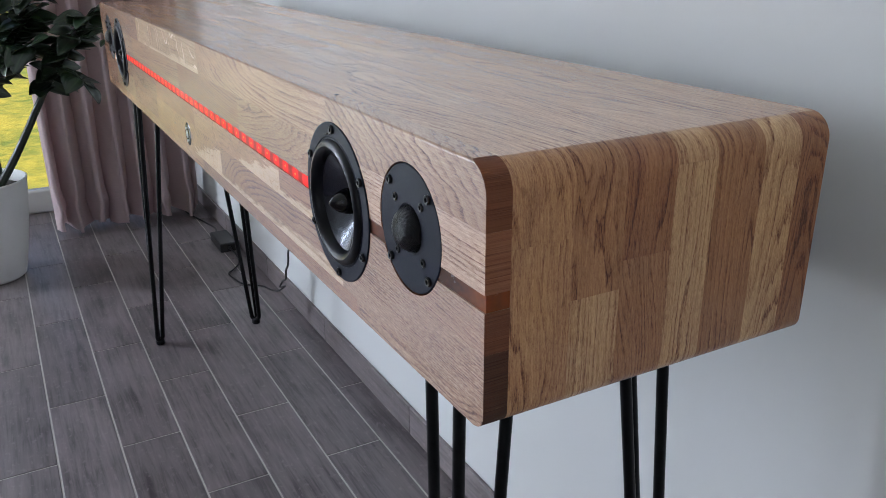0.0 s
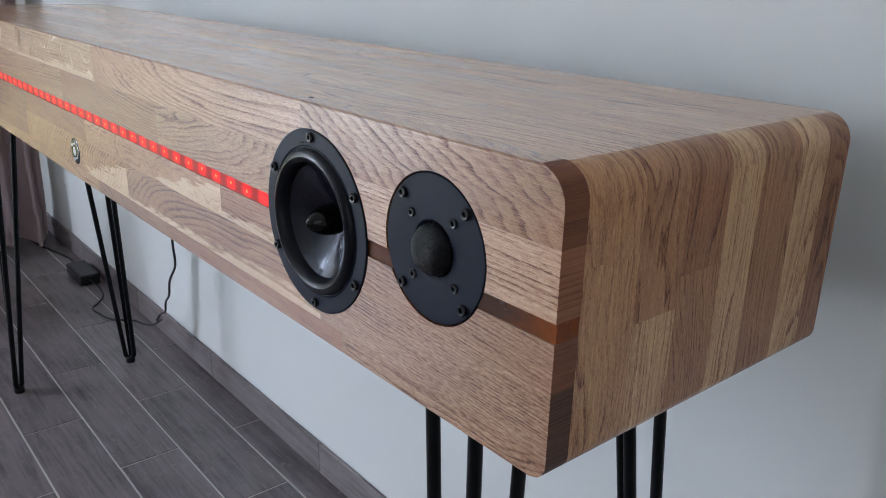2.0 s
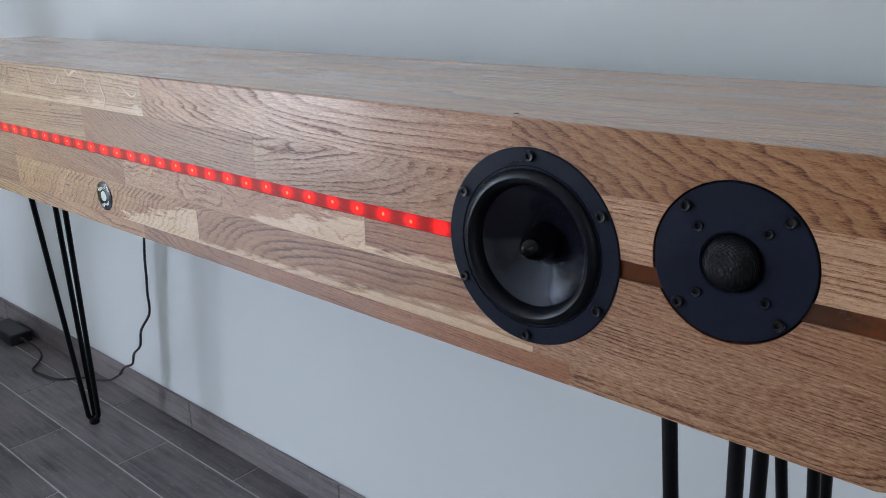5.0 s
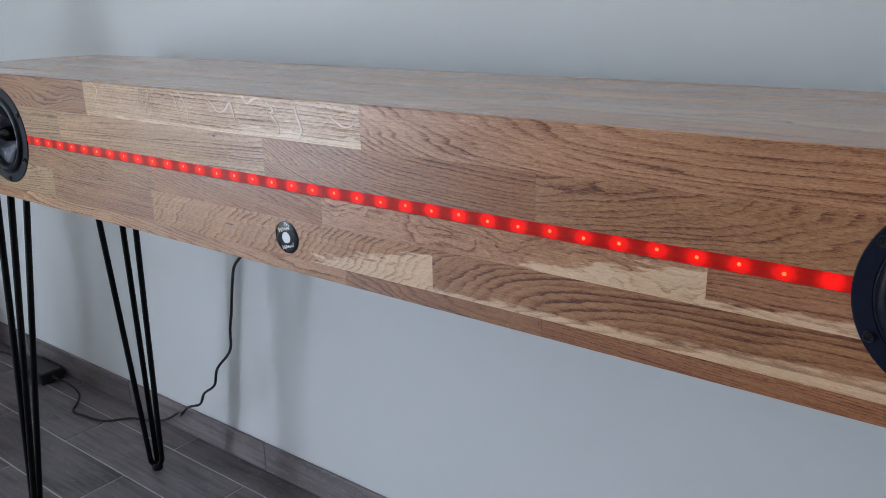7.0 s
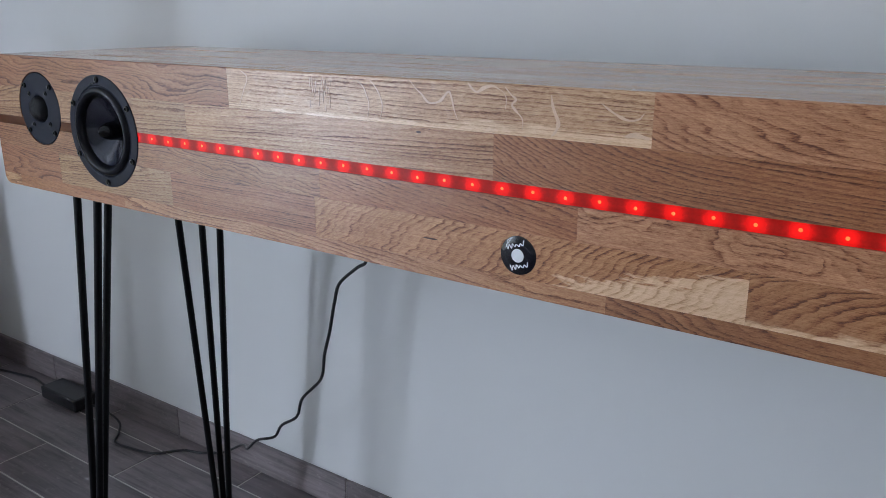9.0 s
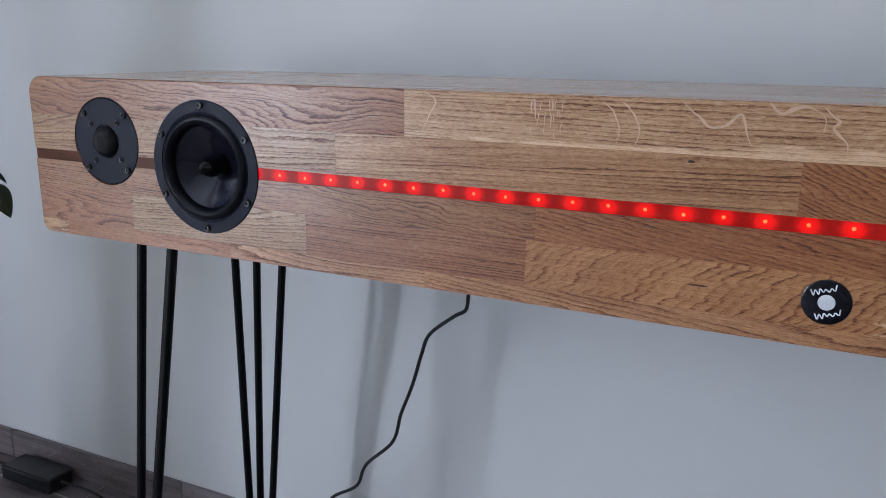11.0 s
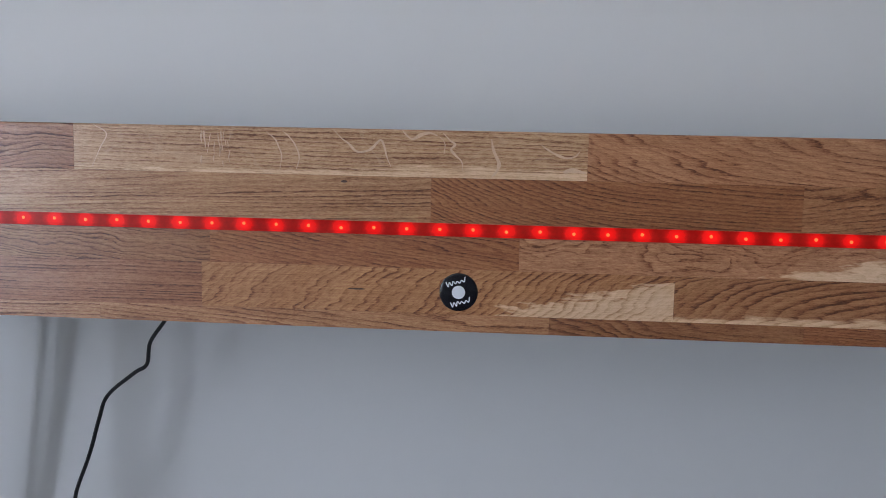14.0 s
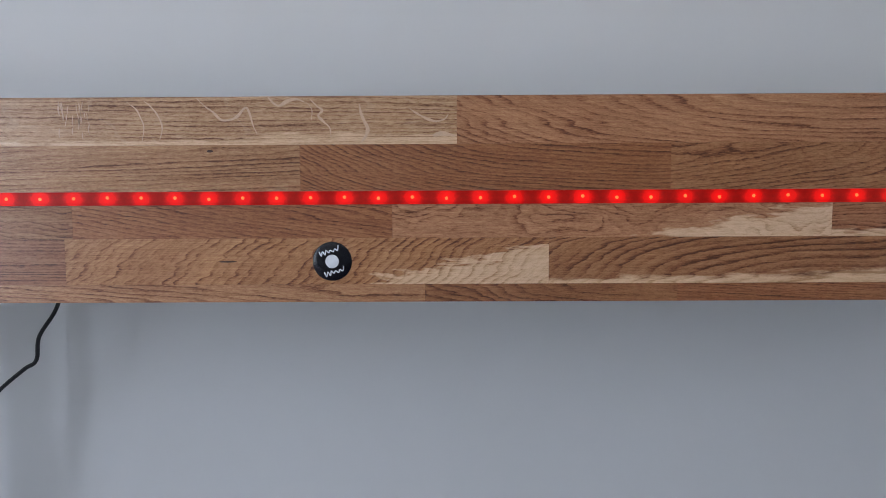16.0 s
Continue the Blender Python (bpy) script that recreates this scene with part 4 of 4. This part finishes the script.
def tilt(points, dx, dz, a=0.28):
    return [(dx + p * math.cos(a) - q * math.sin(a), dz + p * math.sin(a) + q * math.cos(a)) for p, q in points]


WAVE = [(-0.0105, 0.003), (-0.0095, -0.0022), (-0.0072, 0.002), (-0.0055, -0.0022), (-0.0035, 0.0022), (-0.0015, -0.001), (0.0005, 0.0012), (0.003, -0.0014), (0.0052, 0.0012), (0.0075, -0.0012), (0.0095, 0.0036)]
stroke(tilt(WAVE, -0.002, 0.0100), 0.0006)
stroke(tilt(WAVE, 0.003, -0.0105), 0.0006)
stroke([(-0.0018, 0.0002), (0.0012, -0.0005)], 0.0006).data.materials[0] = BADGE


def hairpin_leg(cx, cy, fx, fy, sx, sy, arm=0.055, w=0.0185, r=0.0062):
    """A three-rod leg: a plate under the case, one rod bent back up at the foot and a straight third one."""
    top, low = ZB - 0.003, 0.030
    plate = part("leg", box(bmesh.new(), min(cx - sx * 0.015, cx + sx * (arm + 0.02)), max(cx - sx * 0.015, cx + sx * (arm + 0.02)), min(cy - sy * 0.015, cy + sy * (arm + 0.02)), max(cy - sy * 0.015, cy + sy * (arm + 0.02)), ZB - 0.005, ZB - 0.0005, 0.001), BLACK_STEEL, console, "black steel hairpin leg")
    a, b, c = (cx + sx * arm, cy, top), (cx, cy + sy * arm, top), (cx, cy, top)
    fa, fb = Vector((fx + sx * w, fy, low)), Vector((fx, fy + sy * w, low))
    bend = [fa, fa + Vector((-sx * 0.0015, sy * 0.002, -0.011)), Vector((fx + sx * w * 0.5, fy + sy * w * 0.5, low - 0.0185)), fb + Vector((sx * 0.002, -sy * 0.0015, -0.011)), fb]
    part("bent_rod", tube(bmesh.new(), [a, *spline(bend, 4), b], r, 12), BLACK_STEEL, plate, smooth=True)
    part("straight_rod", tube(bmesh.new(), [c, (fx + sx * w * 0.2, fy + sy * w * 0.2, 0.018)], r, 12), BLACK_STEEL, plate, smooth=True)
    part("foot_cap", lathe(bmesh.new(), [(0.0, 0.0), (0.011, 0.0), (0.0125, 0.002), (0.0125, 0.012), (0.010, 0.016), (0.0, 0.017)], (fx + sx * w * 0.45, fy + sy * w * 0.45, 0.0), "z", 20), BLACK_RUBBER, plate, "black rubber foot cap", True)


hairpin_leg(-1.750, 0.037, -1.816, 0.012, 1, 1)
hairpin_leg(-1.750, 0.270, -1.816, 0.314, 1, -1)
hairpin_leg(-0.109, 0.0475, -0.0616, 0.012, -1, 1)
hairpin_leg(-0.109, 0.2885, -0.0616, 0.3124, -1, -1)


# ---- cables and adapter ----
def cable(name, points, r, label, per=8, mat=PLASTIC):
    return tagged(part(name, tube(bmesh.new(), spline(points, per), r, 8), mat, smooth=True), label, "cable")


cable("power_cable", [(-1.331, 0.324, 0.765), (-1.366, 0.330, 0.722), (-1.384, 0.332, 0.686), (-1.409, 0.334, 0.65), (-1.415, 0.334, 0.616), (-1.434, 0.332, 0.602), (-1.476, 0.334, 0.566), (-1.491, 0.336, 0.53), (-1.505, 0.340, 0.487), (-1.518, 0.346, 0.455), (-1.539, 0.354, 0.408), (-1.560, 0.363, 0.349), (-1.615, 0.366, 0.291), (-1.637, 0.369, 0.243), (-1.692, 0.378, 0.202), (-1.725, 0.386, 0.161), (-1.789, 0.395, 0.128), (-1.824, 0.395, 0.095), (-1.880, 0.428, 0.07), (-1.945, 0.425, 0.03), (-2.020, 0.420, 0.006), (-2.070, 0.405, 0.0035), (-2.115, 0.357, 0.0035), (-2.180, 0.340, 0.0035), (-2.237, 0.335, 0.0035), (-2.262, 0.360, 0.006), (-2.300, 0.390, 0.012), (-2.370, 0.400, 0.018), (-2.455, 0.398, 0.018)], 0.0030, "thin black power cable hanging down to the floor")
cable("mains_cable", [(-2.622, 0.400, 0.016), (-2.68, 0.405, 0.008), (-2.75, 0.415, 0.0045), (-2.83, 0.40, 0.0045), (-2.90, 0.385, 0.0045), (-3.02, 0.36, 0.0045), (-3.12, 0.37, 0.0045)], 0.0036, "black mains cable lying on the tiles")
adapter = thing("power_adapter", "black plastic power adapter lying on the tiles", "adapter")
part("body", box(bmesh.new(), -2.62, -2.457, 0.365, 0.432, 0.0005, 0.036, 0.005, 2), PLASTIC, adapter)
part("strain_relief", lathe(bmesh.new(), [(0.0, 0.0), (0.004, 0.0), (0.006, 0.012), (0.006, 0.016)], (0, 0, 0), "z", 12), PLASTIC, adapter).matrix_local = pose(-2.441, 0.398, 0.018, 0, -90, 0)


# ---- curtain ----
def curtain(y0, y1, x, top, folds):
    """A floor-length curtain in uneven deep folds, with a hem that pools a little."""
    bm = bmesh.new()
    rng = random.Random(5)
    cols, rows = folds * 16, 44
    ph = [rng.uniform(-0.5, 0.5) for _ in range(folds + 2)]
    amp = [rng.uniform(0.052, 0.080) for _ in range(folds + 2)]
    grid = []
    for j in range(rows + 1):
        f = j / rows
        z = 0.006 + (top - 0.006) * f ** 1.6
        row = []
        for i in range(cols + 1):
            u = i / cols * folds
            q = int(u)
            m = u - q
            a = amp[q] * (1 - m) + amp[q + 1] * m
            p = ph[q] * (1 - m) + ph[q + 1] * m
            wave = math.sin(math.tau * u + p + 0.25 * math.sin(3 * z + q))
            shaped = math.copysign(abs(wave) ** 0.75, wave)
            low = max(0.0, 1 - z / 0.14)
            yy = y0 + (y1 - y0) * i / cols + 0.016 * math.sin(math.tau * u * 2 + p) + 0.010 * (1 - f) * math.sin(4 * u + 1)
            xx = x + a * (0.75 + 0.25 * (1 - f)) * shaped + 0.020 * low * math.sin(5.1 * u + 0.7) + 0.012 * noise.noise((u * 1.3, z * 2.2, 3))
            kink = max(0.0, 1 - abs(z - 0.105) / 0.06)
            xx += 0.022 * kink * math.sin(2.3 * u + 1.9)
            yy += 0.012 * kink * math.sin(3.1 * u)
            zz = z + low * 0.012 * (1 + math.sin(3.7 * u))
            row.append(bm.verts.new((xx, yy, zz)))
        grid.append(row)
    for a, b in zip(grid, grid[1:]):
        for i in range(cols):
            bm.faces.new((a[i], a[i + 1], b[i + 1], b[i]))
    ob = part("curtain", bm, CURTAIN, smooth=True)
    md = ob.modifiers.new("thickness", "SOLIDIFY")
    md.thickness = 0.003
    return tagged(ob, "dusty pink floor-length curtain in deep folds", "curtain")


curtain(-0.165, 0.420, -3.03, 2.42, 7)
rod = thing("curtain_rail", "white curtain rail above the garden door", "rail")
part("rail", box(bmesh.new(), WEST + 0.24, WEST + 0.29, -4.2, 0.44, 2.425, 2.455, 0.004), FRAME_WHITE, rod)
for y in (-4.1, -2.6, -1.2, 0.38):
    part("bracket", box(bmesh.new(), WEST, WEST + 0.26, y - 0.012, y + 0.012, 2.455, 2.475, 0.003), FRAME_WHITE, rod)


# ---- potted plant ----
def leaf_mesh(name, length, width, fold, droop):
    bm = bmesh.new()
    rows, n = [], 9
    for i in range(n + 1):
        f = i / n
        w = width * (math.sin(math.pi * min(1, f ** 0.8 * 1.0)) ** 0.8) * (1 - 0.25 * f) + (0.0006 if 0 < i < n else 0.0)
        x, z = length * f, -droop * length * f * f
        rows.append([bm.verts.new((x, -w, z + fold * w)), bm.verts.new((x, -w * 0.5, z + fold * w * 0.35)), bm.verts.new((x, 0, z)), bm.verts.new((x, w * 0.5, z + fold * w * 0.35)), bm.verts.new((x, w, z + fold * w))])
    for a, b in zip(rows, rows[1:]):
        for i in range(4):
            bm.faces.new((a[i], a[i + 1], b[i + 1], b[i]))
    low = bmesh.ops.extrude_face_region(bm, geom=bm.faces[:])
    for v in low["geom"]:
        if isinstance(v, bmesh.types.BMVert):
            v.co.z -= 0.0008
    bmesh.ops.remove_doubles(bm, verts=bm.verts, dist=1e-5)
    bmesh.ops.recalc_face_normals(bm, faces=bm.faces)
    me = bpy.data.meshes.new(name)
    bm.to_mesh(me)
    bm.free()
    me.materials.append(LEAF)
    me.polygons.foreach_set("use_smooth", [True] * len(me.polygons))
    return me


LEAVES = [leaf_mesh("leaf", 0.092, 0.034, 0.22, 0.22), leaf_mesh("leaf", 0.100, 0.037, 0.16, 0.35), leaf_mesh("leaf", 0.080, 0.030, 0.3, 0.08)]
plant = thing("potted_plant", "dark green leafy houseplant in a tall white planter by the curtain", "plant", at=(0, 0, 0))
POT = (-2.63, -0.395)
part("planter", lathe(bmesh.new(), [(0.0, 0.0), (0.098, 0.0), (0.108, 0.008), (0.128, 0.10), (0.150, 0.22), (0.163, 0.335), (0.166, 0.350), (0.160, 0.353), (0.155, 0.345), (0.150, 0.30), (0.0, 0.30)], (*POT, 0), "z", 64), CERAMIC, plant, "smooth white tapered planter", True)
part("soil", lathe(bmesh.new(), [(0.0, 0.318), (0.08, 0.322), (0.151, 0.312)], (*POT, 0), "z", 40), SOIL, plant, "dark potting soil", True)
rng = random.Random(11)


def stem(points, r, first, count, size=1.0):
    path = spline(points, 10)
    st = part("stem", tube(bmesh.new(), path, r, 8, r * 0.45), STEM, plant, "thick green stem", True)
    n = len(path)
    for i in range(count):
        f = first + (1 - first) * (i + rng.uniform(-0.2, 0.2)) / max(1, count - 1)
        k = min(n - 2, max(0, int(f * (n - 1))))
        p, d = path[k], (path[k + 1] - path[k]).normalized()
        side = d.cross(Vector((0, 0, 1)))
        side = side.normalized() if side.length > 0.05 else Vector((1, 0, 0))
        out = (side * (1 if i % 2 else -1) * rng.uniform(0.7, 1.1) + d * rng.uniform(0.15, 0.75) + Vector((rng.uniform(-0.3, 0.3), rng.uniform(-0.3, 0.3), rng.uniform(-0.55, 0.25)))).normalized()
        if i == count - 1:
            out = d
        z = Vector((rng.uniform(-0.5, 1.0), rng.uniform(-0.6, 0.6), 0.8))
        y = z.cross(out).normalized()
        z = out.cross(y)
        lf = new("leaf", rng.choice(LEAVES))
        lf.parent = st
        sc = size * rng.uniform(0.8, 1.15)
        lf.matrix_local = Matrix(((out.x, y.x, z.x, p.x), (out.y, y.y, z.y, p.y), (out.z, y.z, z.z, p.z), (0, 0, 0, 1))) @ Matrix.Diagonal((sc, sc, sc, 1))


px0, py0 = POT
stem([(px0 + 0.06, py0 + 0.06, 0.31), (-2.50, -0.245, 0.46), (-2.42, -0.12, 0.69), (-2.32, -0.04, 0.82), (-2.22, 0.02, 0.915)], 0.0145, 0.48, 38, 0.95)
stem([(-2.33, -0.05, 0.815), (-2.20, 0.015, 0.865), (-2.11, 0.04, 0.835), (-2.06, 0.05, 0.790)], 0.0045, 0.15, 9, 0.58)
stem([(-2.42, -0.12, 0.69), (-2.34, -0.10, 0.735), (-2.26, -0.06, 0.735), (-2.20, -0.03, 0.70)], 0.0050, 0.15, 12, 0.9)
stem([(px0 + 0.02, py0 + 0.08, 0.31), (-2.57, -0.30, 0.55), (-2.52, -0.22, 0.76), (-2.45, -0.16, 0.90), (-2.38, -0.11, 1.00)], 0.011, 0.40, 40)
stem([(px0 - 0.01, py0 + 0.05, 0.31), (-2.63, -0.32, 0.52), (-2.58, -0.30, 0.72), (-2.50, -0.29, 0.90), (-2.40, -0.28, 1.03)], 0.010, 0.42, 38)
stem([(px0 + 0.04, py0 + 0.02, 0.31), (-2.56, -0.36, 0.50), (-2.48, -0.31, 0.66), (-2.38, -0.22, 0.77), (-2.30, -0.15, 0.82)], 0.009, 0.50, 32)
stem([(px0 + 0.01, py0 + 0.03, 0.31), (-2.60, -0.34, 0.50), (-2.54, -0.26, 0.68), (-2.46, -0.20, 0.82), (-2.36, -0.14, 0.90)], 0.009, 0.50, 32)
stem([(px0 + 0.0, py0 + 0.06, 0.31), (-2.58, -0.28, 0.62), (-2.48, -0.19, 0.90), (-2.40, -0.14, 1.06), (-2.28, -0.08, 1.20)], 0.008, 0.76, 8, 0.75)
stem([(px0 - 0.03, py0 - 0.03, 0.31), (-2.70, -0.46, 0.60), (-2.74, -0.50, 0.85), (-2.76, -0.52, 1.08)], 0.009, 0.4, 20)
stem([(px0 + 0.03, py0 - 0.05, 0.31), (-2.55, -0.50, 0.58), (-2.48, -0.58, 0.82), (-2.42, -0.64, 1.02)], 0.009, 0.4, 20)


# ---- floor tiles and skirting, laid last ----
PITCH, LONG, JOINT = 0.1348, 0.532, 0.0040


def tile_mesh(length, width):
    me = bpy.data.meshes.new("tile")
    bm = box(bmesh.new(), -length / 2, length / 2, -width / 2, width / 2, -0.008, 0.0, 0.0007)
    bm.to_mesh(me)
    bm.free()
    me.materials.append(TILE)
    return me


meshes = {}


def lay(x0, x1, y0, y1):
    x0, x1 = max(x0, WEST - 0.2), min(x1, EAST)
    y0, y1 = max(y0, SOUTH), min(y1, NORTH - 0.002)
    a, b = round(x1 - x0 - JOINT, 4), round(y1 - y0 - JOINT, 4)
    if a < 0.01 or b < 0.01:
        return
    if (a, b) not in meshes:
        meshes[a, b] = tile_mesh(a, b)
    t = new("tile", meshes[a, b])
    t.parent = floor
    t.location = ((x0 + x1) / 2, (y0 + y1) / 2, random.uniform(-0.0002, 0.0))


far_bm = bmesh.new()
row = 0
y = 0.378
while y > SOUTH - PITCH:
    x = (-1.3165 if row % 2 == 0 else -1.05) - LONG * 5
    while x < EAST:
        if y > -2.4:
            lay(x, x + LONG, y, y + PITCH)
        elif min(x + LONG, EAST) - max(x, WEST) > 0.05 and y > SOUTH:
            box(far_bm, max(x, WEST) + JOINT / 2, min(x + LONG, EAST) - JOINT / 2, y + JOINT / 2, y + PITCH - JOINT / 2, -0.008, 0.0)
        x += LONG
    y -= PITCH
    row += 1
tagged(part("tiles", far_bm, TILE, floor), kind="stuff")
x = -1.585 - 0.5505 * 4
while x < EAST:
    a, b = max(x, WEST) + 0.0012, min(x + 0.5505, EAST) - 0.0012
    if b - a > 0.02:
        s = part("skirting_tile", box(bmesh.new(), a, b, BASE_Y, NORTH - 0.001, 0.001, 0.074, 0.001), TILE_LIT, baseboard)
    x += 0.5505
